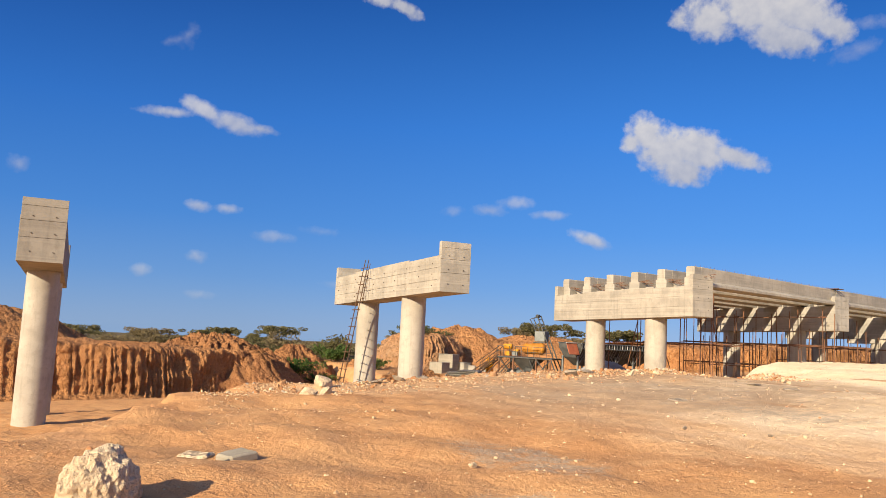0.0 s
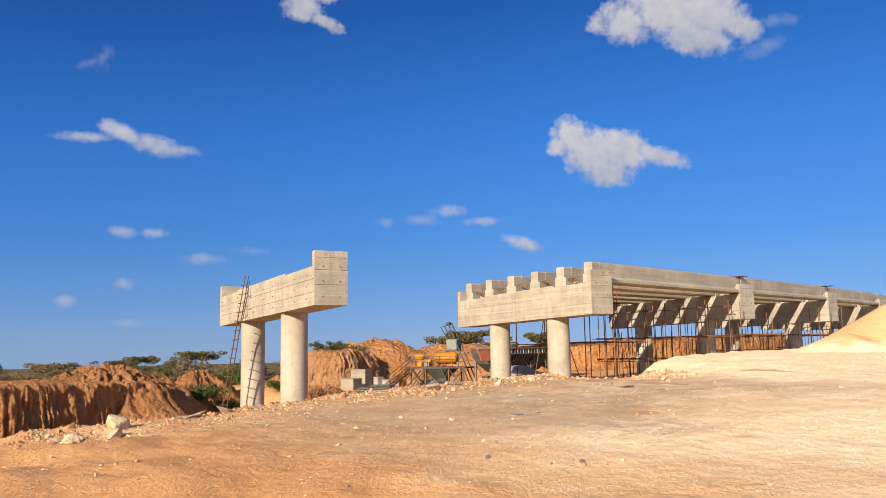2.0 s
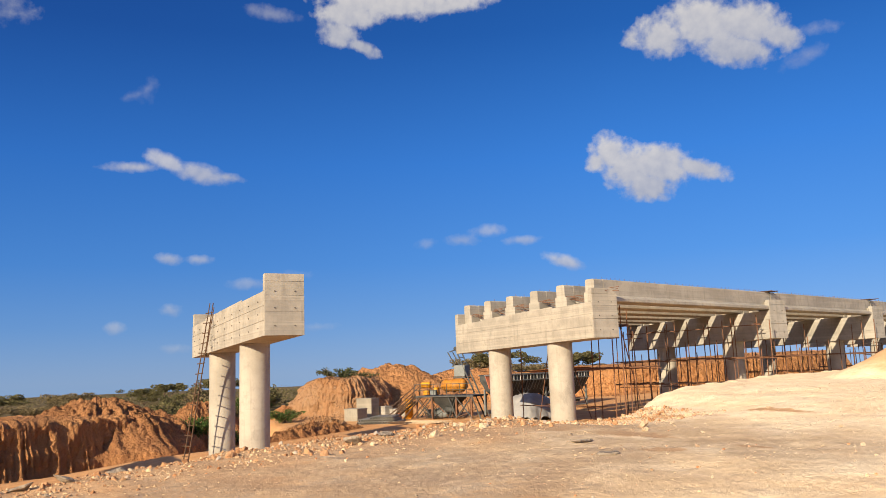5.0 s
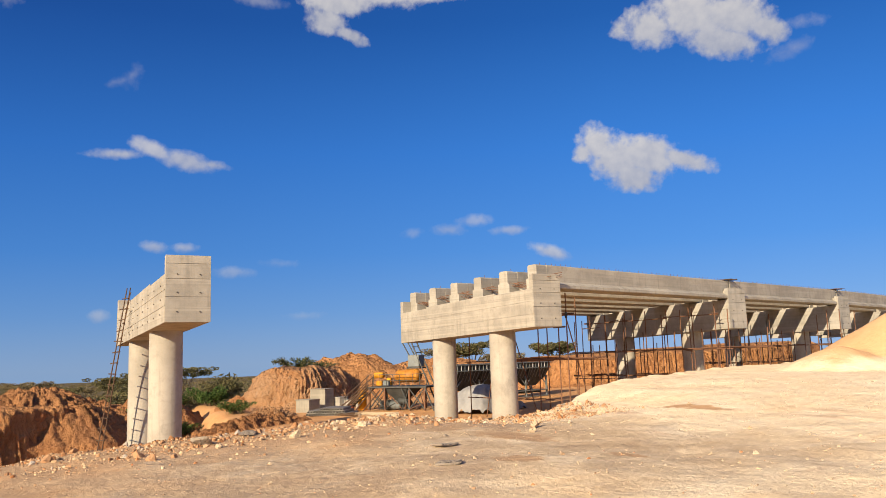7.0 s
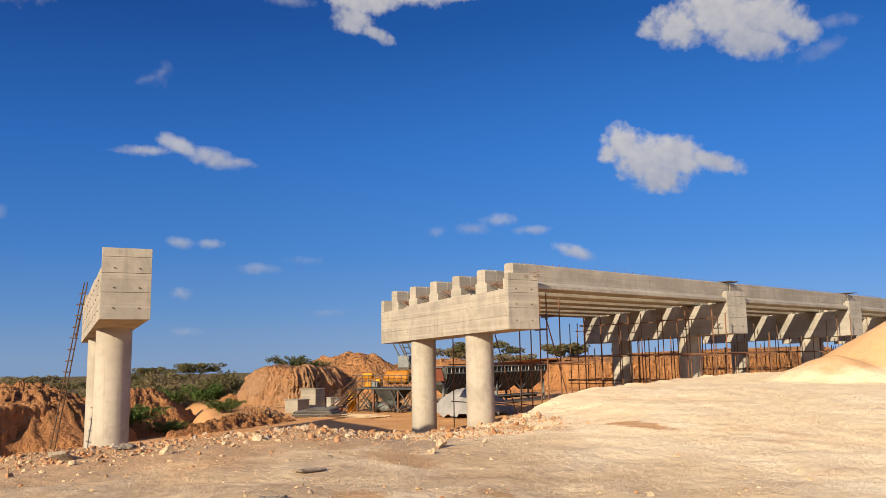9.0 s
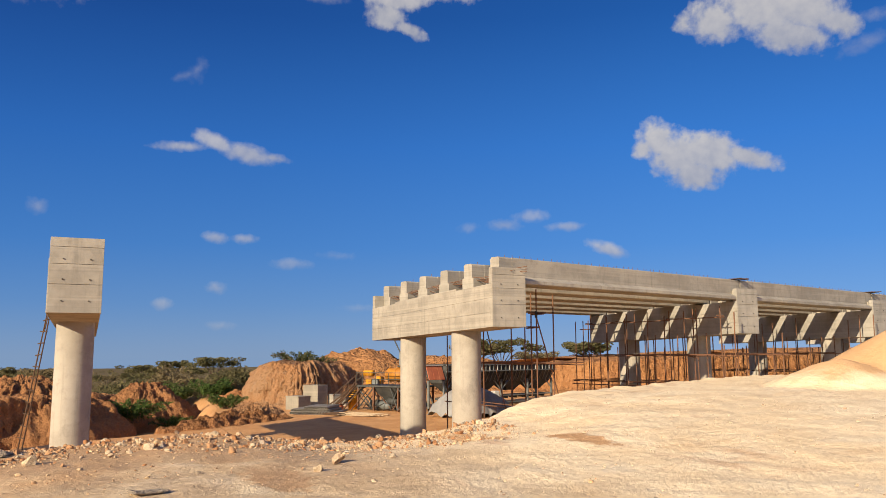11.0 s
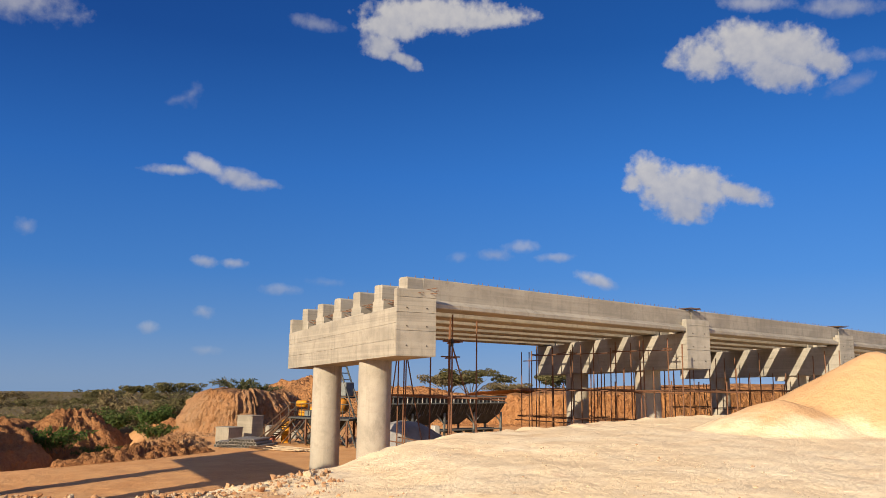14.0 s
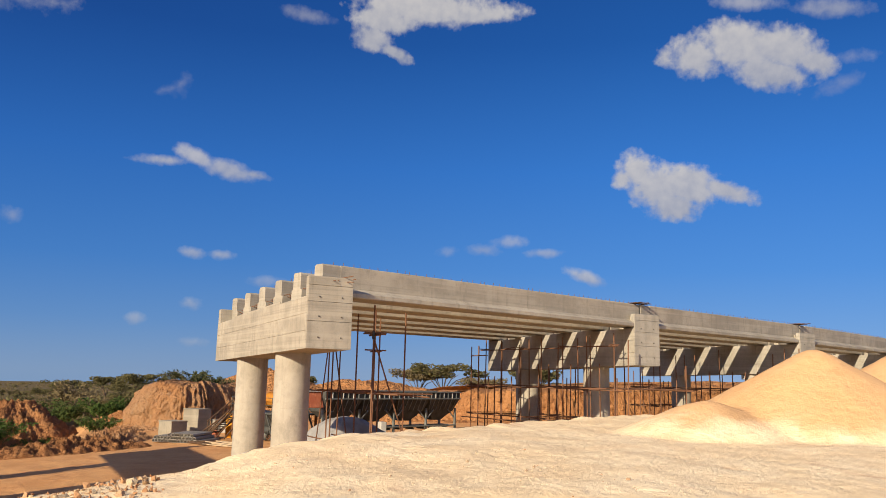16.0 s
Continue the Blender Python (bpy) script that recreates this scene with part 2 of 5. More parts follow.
def make_ground():
    k = Mat("earth_and_gravel")
    p = k.where("World")
    x, y, z = k.axis(p, 0), k.axis(p, 1), k.axis(p, 2)
    broad, mid, small = k.noise(p, 0.11, 4, 0.6), k.noise(p, 0.62, 6, 0.62), k.noise(p, 4.5, 6, 0.68)
    grit, dust = k.noise(p, 22, 4, 0.7), k.noise(k.scaled(p, (0.22, 1.0, 1.0)), 0.5, 5, 0.65)
    soil = k.mix(k.span(mid, 0.3, 0.7), (0.50, 0.24, 0.088), (0.60, 0.32, 0.128))
    soil = k.mix(k.math("MULTIPLY", k.span(small, 0.55, 0.8), 0.5), soil, (0.66, 0.37, 0.16))
    soil = k.mix(k.math("MULTIPLY", k.span(small, 0.48, 0.25), 0.45), soil, (0.33, 0.135, 0.05))
    white = k.mix(k.span(mid, 0.35, 0.68), (0.85, 0.65, 0.39), (0.93, 0.765, 0.505))
    white = k.mix(k.math("MULTIPLY", k.span(small, 0.55, 0.75), 0.45), white, (0.97, 0.85, 0.62))
    grey = k.mix(grit, (0.25, 0.20, 0.14), (0.52, 0.43, 0.315))
    # the made-up track of pale gravel starts where the soil of the old surface ends
    edge = k.math("ADD", k.math("ADD", y, k.math("MULTIPLY", k.math("SUBTRACT", broad, 0.5), 16.0)), k.math("MULTIPLY", k.math("SUBTRACT", dust, 0.5), 9.0))
    pale = k.span(edge, -9.5, 0.5)
    strip = k.math("MULTIPLY", k.span(k.math("ADD", x, k.math("MULTIPLY", dust, 3.0)), 18.5, 15.0), k.span(y, -13.5, -10.5))
    pale = k.math("MAXIMUM", pale, k.math("MULTIPLY", strip, 0.8))
    high = k.span(k.math("ADD", z, k.math("MULTIPLY", mid, 0.5)), -0.75, 0.05)
    turned = k.math("MULTIPLY", k.span(k.math("ADD", x, k.math("MULTIPLY", k.math("SUBTRACT", mid, 0.5), 7.0)), 16.8, 14.2), k.span(y, 6.5, 3.0))
    pale = k.math("MULTIPLY", k.math("MULTIPLY", pale, high), k.math("SUBTRACT", 1.0, k.math("MULTIPLY", turned, 0.75)))
    for sx, sy, rx, ry in ((17.2, 3.6, 1.2, 0.5), (20.2, 1.6, 0.5, 0.35), (20.9, 3.1, 0.45, 0.2), (22.2, -2.4, 0.6, 0.3), (13.4, 8.8, 1.3, 0.5), (16.0, 9.6, 1.2, 0.4)):
        dx, dy = k.math("DIVIDE", k.math("SUBTRACT", x, sx), rx), k.math("DIVIDE", k.math("SUBTRACT", y, sy), ry)
        d2 = k.math("ADD", k.math("ADD", k.math("MULTIPLY", dx, dx), k.math("MULTIPLY", dy, dy)), k.math("MULTIPLY", k.math("SUBTRACT", small, 0.5), 3.0))
        pale = k.math("MULTIPLY", pale, k.math("SUBTRACT", 1.0, k.math("MULTIPLY", k.span(d2, 1.2, 0.4), 0.85)))
    c = k.mix(pale, soil, white)
    tint = k.math("MULTIPLY", k.math("MULTIPLY", k.span(dust, 0.56, 0.66), k.span(mid, 0.45, 0.6)), 0.55)
    c = k.mix(k.math("MULTIPLY", tint, high), c, (0.56, 0.29, 0.13))
    spread = None
    for gx, gy, rx, ry in ((18.0, -1.6, 4.2, 2.0), (25.4, -11.3, 1.8, 0.8), (28.7, -12.7, 1.6, 0.8), (21.0, -3.6, 4.2, 1.3), (15.0, 4.6, 1.8, 1.2), (17.5, -6.0, 3.0, 1.0)):
        dx, dy = k.math("DIVIDE", k.math("SUBTRACT", x, gx), rx), k.math("DIVIDE", k.math("SUBTRACT", y, gy), ry)
        d2 = k.math("ADD", k.math("ADD", k.math("MULTIPLY", dx, dx), k.math("MULTIPLY", dy, dy)), k.math("MULTIPLY", k.math("SUBTRACT", small, 0.5), 2.6))
        patch = k.span(d2, 1.15, 0.5)
        spread = patch if spread is None else k.math("MAXIMUM", spread, patch)
    spread = k.math("MULTIPLY", k.math("MULTIPLY", spread, k.span(k.noise(p, 3.0, 5, 0.7), 0.36, 0.56)), 0.8)
    c = k.mix(k.math("MULTIPLY", spread, k.span(grit, 0.3, 0.55)), c, grey)
    stones = k.cells(p, 7.5)
    fleck = k.math("MULTIPLY", k.span(stones, 0.13, 0.05), k.span(k.noise(p, 1.9, 3), 0.5, 0.62))
    c = k.mix(k.math("MULTIPLY", fleck, 0.3), c, (0.80, 0.66, 0.46))
    tracks = k.noise(k.scaled(p, (1.1, 0.18, 1.0)), 1.3, 5, 0.65)
    c = k.mix(k.math("MULTIPLY", k.span(tracks, 0.56, 0.7), 0.26), c, (0.66, 0.42, 0.21))
    scuff = k.noise(p, 2.3, 6, 0.75)
    c = k.mix(k.math("MULTIPLY", k.span(scuff, 0.55, 0.68), 0.42), c, (0.50, 0.32, 0.16))
    wash = k.noise(k.scaled(p, (1.0, 0.35, 1.0)), 0.75, 6, 0.72)
    c = k.mix(k.math("MULTIPLY", k.span(wash, 0.54, 0.68), 0.40), c, (0.60, 0.36, 0.17))
    c = k.mix(0.17, c, k.mix(grit, k.mix(0.45, c, (0.14, 0.07, 0.03)), k.mix(0.35, c, (1.0, 0.86, 0.64))))
    worn = k.math("MULTIPLY", k.span(k.math("ADD", x, k.math("MULTIPLY", k.math("SUBTRACT", broad, 0.5), 8.0)), 26.0, 19.5), k.span(k.math("ADD", y, k.math("MULTIPLY", k.math("SUBTRACT", mid, 0.5), 5.0)), 8.5, 4.0))
    worn = k.math("MULTIPLY", k.math("MULTIPLY", worn, k.span(y, -11.0, -6.0)), k.span(k.noise(p, 0.9, 6, 0.7), 0.3, 0.6, 0.25, 0.8))
    c = k.mix(k.math("MULTIPLY", worn, high), c, k.mix(small, (0.34, 0.22, 0.12), (0.48, 0.33, 0.195)))
    # tan sand of the tipped heaps
    sand = None
    for hx, hy, hr in ((9.15, 30.3, 4.4), (9.0, 25.9, 1.9), (4.7, 43.5, 6.2)):
        dx, dy = k.math("SUBTRACT", x, hx), k.math("SUBTRACT", y, hy)
        d1 = k.math("SQRT", k.math("ADD", k.math("MULTIPLY", dx, dx), k.math("MULTIPLY", dy, dy)))
        heap = k.span(k.math("ADD", d1, k.math("MULTIPLY", k.math("SUBTRACT", mid, 0.5), 2.4)), hr + 0.7, hr - 0.9)
        sand = heap if sand is None else k.math("MAXIMUM", sand, heap)
    c = k.mix(k.math("MULTIPLY", sand, 0.8), c, k.mix(small, (0.54, 0.285, 0.115), (0.62, 0.36, 0.16)))
    far = k.span(k.math("ADD", k.math("MULTIPLY", x, -1.0), k.math("MULTIPLY", broad, 24.0)), 64.0, 82.0)
    c = k.mix(k.math("MULTIPLY", far, 0.95), c, k.mix(mid, (0.075, 0.066, 0.028), (0.14, 0.11, 0.05)))
    h = k.math("ADD", k.math("MULTIPLY", small, 1.2), k.math("ADD", k.math("MULTIPLY", grit, 0.55), k.math("MULTIPLY", k.span(stones, 0.16, 0.02), 0.35)))
    clods = k.noise(p, 1.7, 5, 0.66)
    h = k.math("ADD", h, k.math("MULTIPLY", clods, 2.2))
    k.bump(h, 0.5, 0.07)
    return k.done(c, 0.95, 0, 0.15)


def make_earth(name, a, b, d, freq=0.5, clod=2.2, deep=0.34):
    k = Mat(name)
    p = k.where("World")
    n1, n2, n3 = k.noise(p, freq, 5, 0.6), k.noise(p, freq * 6, 6, 0.68), k.noise(p, 17, 4, 0.7)
    runs = k.noise(k.scaled(p, (1.5, 1.5, 0.14)), 1.5, 4, 0.6)
    c = k.mix(k.span(n1, 0.32, 0.68), a, b)
    c = k.mix(k.math("MULTIPLY", k.span(n2, 0.5, 0.75), 0.6), c, d)
    c = k.mix(k.math("MULTIPLY", k.span(runs, 0.55, 0.75), 0.45), c, tuple(v * 0.6 for v in a))
    c = k.mix(0.15, c, k.mix(n3, (0.1, 0.05, 0.02), (0.85, 0.6, 0.4)))
    lump = k.cells(k.scaled(p, (1.0, 1.0, 0.7)), clod)
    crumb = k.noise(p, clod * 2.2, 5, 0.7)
    # shade between clods put into the colour: darker where the crumb bump is low
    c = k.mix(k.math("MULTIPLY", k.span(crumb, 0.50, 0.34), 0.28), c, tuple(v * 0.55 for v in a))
    rise = k.math("ADD", k.math("MULTIPLY", crumb, 1.3), k.math("MULTIPLY", k.span(lump, 0.75, 0.1), 0.6))
    k.bump(k.math("ADD", rise, k.math("MULTIPLY", n3, 0.25)), 1.0, deep)
    return k.done(c, 0.96, 0, 0.1)


def make_plain(name, a, b, rough=0.7, metal=0.0, scale=6.0, bump=0.15, space="Object", spec=0.3):
    k = Mat(name)
    p = k.where(space)
    n1, n2 = k.noise(p, scale, 5, 0.6), k.noise(p, scale * 7, 3, 0.6)
    c = k.mix(k.span(n1, 0.3, 0.7), a, b)
    c = k.mix(k.math("MULTIPLY", n2, 0.25), c, tuple(v * 0.6 for v in a))
    c = k.mix(k.math("MULTIPLY", k.random(), 0.25), c, tuple(v * 0.7 for v in a))
    k.bump(n2, bump, 0.01)
    return k.done(c, rough, metal, spec)


def make_leaf(name, a, b):
    k = Mat(name)
    n = k.t.nodes.new("ShaderNodeNewGeometry").outputs["Random Per Island"]
    big_n = k.noise(k.where("World"), 0.7, 3)
    c = k.mix(n, a, b)
    c = k.mix(k.math("MULTIPLY", big_n, 0.5), c, tuple(v * 0.6 for v in a))
    c = k.mix(k.math("MULTIPLY", k.random(), 0.3), c, (0.12, 0.10, 0.045))
    thin = k.t.nodes.new("ShaderNodeBsdfTranslucent")
    k.put(c, thin.inputs["Color"])
    both = k.t.nodes.new("ShaderNodeMixShader")
    both.inputs[0].default_value = 0.42
    k.t.links.new(k.b.outputs[0], both.inputs[1])
    k.t.links.new(thin.outputs[0], both.inputs[2])
    k.t.links.new(both.outputs[0], k.t.nodes["Material Output"].inputs["Surface"])
    return k.done(c, 0.8, 0, 0.15)


ground_mat = make_ground()
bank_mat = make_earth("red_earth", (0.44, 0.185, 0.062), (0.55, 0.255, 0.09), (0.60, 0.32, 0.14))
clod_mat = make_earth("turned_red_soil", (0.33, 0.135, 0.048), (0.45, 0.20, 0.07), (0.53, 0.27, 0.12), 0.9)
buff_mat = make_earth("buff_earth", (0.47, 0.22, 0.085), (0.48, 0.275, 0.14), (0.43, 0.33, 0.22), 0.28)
stone_mat = make_earth("limestone", (0.64, 0.49, 0.31), (0.74, 0.60, 0.41), (0.54, 0.36, 0.20), 2.0, 9.0, 0.05)
stone_red = make_earth("soil_stained_stone", (0.52, 0.34, 0.19), (0.62, 0.45, 0.29), (0.45, 0.22, 0.10), 2.0, 9.0, 0.05)
stone_grey = make_earth("grey_rubble", (0.30, 0.25, 0.19), (0.40, 0.34, 0.26), (0.34, 0.24, 0.15), 2.0, 9.0, 0.05)
rust = make_plain("rusty_steel", (0.15, 0.078, 0.045), (0.25, 0.125, 0.07), 0.85, 0.2, 9)
steel_grey = make_plain("weathered_grey_steel", (0.17, 0.185, 0.175), (0.25, 0.265, 0.25), 0.6, 0.3, 2)
steel_dark = make_plain("dark_steel", (0.055, 0.058, 0.055), (0.11, 0.11, 0.10), 0.7, 0.3, 2)
yellow = make_plain("yellow_paint", (0.62, 0.25, 0.015), (0.74, 0.36, 0.025), 0.45, 0.0, 3)
orange_red = make_plain("faded_red_panel", (0.42, 0.12, 0.06), (0.52, 0.18, 0.09), 0.75, 0.0, 2)
ochre = make_plain("rusty_ochre_paint", (0.36, 0.14, 0.02), (0.52, 0.23, 0.03), 0.55, 0.0, 2)
pale_metal = make_plain("pale_corrugated_sheet", (0.48, 0.47, 0.43), (0.60, 0.58, 0.53), 0.6, 0.2, 3)
tarp_mat = make_plain("grey_tarpaulin", (0.24, 0.235, 0.225), (0.34, 0.33, 0.31), 0.75, 0.0, 1.2)
wood = make_plain("weathered_wood", (0.075, 0.042, 0.025), (0.13, 0.075, 0.042), 0.9, 0.0, 5, 0.3)
timber = make_plain("pale_timber", (0.42, 0.31, 0.19), (0.55, 0.42, 0.27), 0.9, 0.0, 5, 0.3)
bark = make_plain("bark", (0.17, 0.115, 0.07), (0.26, 0.18, 0.11), 0.95, 0.0, 5, 0.4)
hole_mat = make_plain("dark_hole", (0.05, 0.043, 0.035), (0.09, 0.075, 0.06), 0.95)
sack_mat = make_plain("faded_red_plastic", (0.62, 0.20, 0.10), (0.74, 0.30, 0.17), 0.55)
# the next two leaf colours are lightened to hold distance haze
leaf_dry = make_leaf("dry_acacia_leaves", (0.20, 0.155, 0.08), (0.33, 0.26, 0.135))
leaf_mid = make_leaf("olive_leaves", (0.125, 0.12, 0.05), (0.26, 0.225, 0.10))
leaf_olive = make_leaf("grey_green_leaves", (0.075, 0.10, 0.04), (0.15, 0.17, 0.075))
leaf_green = make_leaf("green_leaves", (0.045, 0.095, 0.022), (0.12, 0.19, 0.045))


# ---------------------------------------------------------------- mesh helpers
def part(name, bm, material, parent=None, label="", smooth=False):
    me = bpy.data.meshes.new(name)
    bm.normal_update()
    bm.to_mesh(me)
    bm.free()
    me.materials.append(material)
    if smooth:
        me.polygons.foreach_set("use_smooth", [True] * len(me.polygons))
    ob = new(name, me)
    if parent is not None:
        ob.parent = parent
    if label:
        ob["label"] = label
    return ob


def share(name, me, parent, m):
    ob = new(name, me)
    ob.parent = parent
    ob.matrix_basis = m
    return ob


def thing(name, m, label, category, group="", kind=""):
    ob = new(name)
    ob.empty_display_size = 0.2
    ob.matrix_basis = m
    return tagged(ob, label, category, group, kind)


def add_box(bm, size, at=(0, 0, 0), m=None, bevel=0.0):
    r = bmesh.ops.create_cube(bm, size=1.0)
    vs = r["verts"]
    bmesh.ops.transform(bm, matrix=Matrix.Diagonal((*size, 1)), verts=vs)
    if bevel:
        es = list({e for v in vs for e in v.link_edges})
        out = bmesh.ops.bevel(bm, geom=es, offset=bevel, segments=1, affect="EDGES")
        vs = list({v for f in out["faces"] for v in f.verts} | {v for v in vs if v.is_valid})
    mm = Matrix.Translation(at) if m is None else m
    bmesh.ops.transform(bm, matrix=mm, verts=vs)
    return vs


def add_tube(bm, p0, p1, r0, r1=None, n=8):
    a, b = Vector(p0), Vector(p1)
    d = b - a
    r = bmesh.ops.create_cone(bm, cap_ends=True, segments=n, radius1=r0, radius2=r0 if r1 is None else r1, depth=d.length)
    q = d.to_track_quat("Z", "Y").to_matrix().to_4x4()
    bmesh.ops.transform(bm, matrix=Matrix.Translation((a + b) / 2) @ q, verts=r["verts"])


def box_part(name, size, at, material, parent, label="", bevel=0.01, m=None):
    bm = bmesh.new()
    add_box(bm, size, at, m, bevel)
    return part(name, bm, material, parent, label)


def tube_part(name, p0, p1, r, material, parent, label="", n=8, r1=None):
    bm = bmesh.new()
    add_tube(bm, p0, p1, r, r1, n)
    return part(name, bm, material, parent, label, n > 10)


def prism(bm, outline, y0, y1):
    """A solid between y0 and y1 with the outline given in x and z."""
    a = [bm.verts.new((x, y0, z)) for x, z in outline]
    b = [bm.verts.new((x, y1, z)) for x, z in outline]
    n = len(outline)
    bm.faces.new(a)
    bm.faces.new(b[::-1])
    for i in range(n):
        bm.faces.new((a[i], b[i], b[(i + 1) % n], a[(i + 1) % n]))
    bmesh.ops.recalc_face_normals(bm, faces=bm.faces[:])


def fbm(x, y, z=0.0, octaves=4):
    return noise.fractal((x, y, z), 1.0, 2.0, octaves)


def step(v, a, b):
    s = np.clip((v - a) / (b - a), 0, 1)
    return s * s * (3 - 2 * s)


# ---------------------------------------------------------------- ground
def crest(y):
    """x of the edge where the high track falls to the excavation."""
    return np.interp(y, [-60, -24, -17.3, -15.5, -14.4, -12, -10, -5, 0, 7, 9, 10.5, 12, 14, 16, 20, 25, 30, 38, 60], [34, 28, 22.3, 19.5, 15.2, 13.0, 12.4, 11.1, 10.6, 10.9, 10.7, 9.6, 8.6, 7.2, 6.2, 4.0, 1.3, -1.5, -4.5, -8])


def cone(x, y, cx, cy, h, r, soft=0.6):
    d = np.sqrt((x - cx) ** 2 + (y - cy) ** 2 + soft * soft) - soft
    return h * np.clip(1 - d / r, 0, 1) ** 1.05


LIP = [(-29.5, -10.0), (-27.5, -5.0), (-25.0, 0.0), (-22.9, 4.2), (-23.3, 6.2), (-25.8, 9.0), (-31.0, 10.4), (-36.0, 11.3), (-41.0, 12.0), (-50.0, 13.2)]


def trench(x, y):
    """Depth of the ditch that runs between the haul road and the red bank."""
    d = np.full(np.broadcast(x, y).shape, 99.0)
    for (ax, ay), (bx, by) in zip(LIP, LIP[1:]):
        ux, uy = bx - ax, by - ay
        f = np.clip(((x - ax) * ux + (y - ay) * uy) / (ux * ux + uy * uy), 0, 1)
        d = np.minimum(d, np.hypot(x - ax - f * ux, y - ay - f * uy))
    inside = x < np.interp(y, [p[1] for p in LIP], [p[0] for p in LIP])
    return np.where(inside, 1.9 * step(d, 0.1, 2.2) * step(d, 12.0, 7.0), 0.0) * step(y, -11.0, -7.0) * step(y, 14.0, 11.5)


def base_height(x, y):
    x, y = np.asarray(x, float), np.asarray(y, float)
    low = -2.2 + 0.035 * (np.clip(y, -45, 60) - 15) - 0.05 * np.clip(-x - 5, 0, 30) * step(y, 6, -10)
    far = step(np.hypot(x + 5, y - 10), 60, 170)
    low = low * (1 - far) - (5.2 + 0.0115 * np.clip(np.hypot(x + 5, y - 10) - 150, 0, 4000)) * far
    up = -0.16 + 0.60 * step(y, -12.5, 3.5) + np.interp(y, [6.5, 13, 16, 21, 31, 44], [0, 0.34, 0.45, 0.52, 0.50, 0.50]) * step(x, 26, 13)
    up = up * (1 - step(np.hypot(x - 20, y), 70, 200))
    e = crest(y)
    s = step(x, e - 3.6, e + 0.5)
    z = low * (1 - s) + up * s
    z = z + s * np.maximum(np.maximum(cone(x, y, 9.15, 30.3, 2.62, 4.5, 0.35), cone(x, y, 9.0, 25.9, 1.0, 2.4, 0.4)), cone(x, y, 4.7, 43.5, 3.69, 6.2, 0.4))
    z = z + 0.07 * np.exp(-((x - e - 1.2) / 0.8) ** 2) * step(y, 14, 10) * step(y, -15, -9)
    z = z - 0.24 * step(x, 15.8, 12.4) * step(x, 8.0, 9.5) * step(y, 3.2, 6.2) * step(y, 13.0, 10.8)
    return z - trench(x, y)


def lumps(x, y):
    near = math.exp(-(((x - 8) / 40) ** 2 + ((y - 5) / 45) ** 2))
    e = float(crest(y))
    edge = math.exp(-((x - e + 0.8) / 1.8) ** 2)
    return near * 0.17 * fbm(x * 0.5, y * 0.5, 21, 3) * float(step(y, -6.0, -12.0)) + near * (0.10 * fbm(x * 0.16, y * 0.16, 3, 3) + 0.045 * fbm(x * 0.9, y * 0.9, 7, 4)) + 0.05 * near * fbm(x * 2.1, y * 2.1, 5, 4) * (1.0 if y < -7 else 0.5) + edge * 0.20 * fbm(x * 0.8, y * 0.8, 11, 4)


def height(x, y):
    return float(base_height(x, y)) + lumps(x, y)


def axis_steps(lo, hi, fine, far):
    mid = list(np.arange(lo, hi, fine))
    out_lo, out_hi, st = [], [], fine
    a, b = lo, hi
    while a > -far or b < far:
        st *= 1.22
        a, b = a - st, b + st
        if a > -far - st:
            out_lo.append(a)
        if b < far + st:
            out_hi.append(b)
    return np.array(out_lo[::-1] + mid + out_hi)


def build_ground():
    xs, ys = axis_steps(-24, 31, 0.22, 2600), axis_steps(-20, 44, 0.22, 2600)
    gx, gy = np.meshgrid(xs, ys, indexing="ij")
    z = base_height(gx, gy)
    flat = [lumps(a, b) if abs(a) < 90 and abs(b) < 100 else 0.0 for a, b in zip(gx.ravel(), gy.ravel())]
    z = z.ravel() + np.array(flat)
    nx, ny = len(xs), len(ys)
    i = np.arange(nx * ny).reshape(nx, ny)
    quads = np.stack([i[:-1, :-1], i[1:, :-1], i[1:, 1:], i[:-1, 1:]], -1).reshape(-1, 4)
    me = bpy.data.meshes.new("ground")
    me.from_pydata(np.stack([gx.ravel(), gy.ravel(), z], 1).tolist(), [], quads.tolist())
    me.materials.append(ground_mat)
    me.polygons.foreach_set("use_smooth", [True] * len(me.polygons))
    return tagged(new("ground", me), "orange earth and pale gravel ground of a building site", "ground", kind="structure")


build_ground()


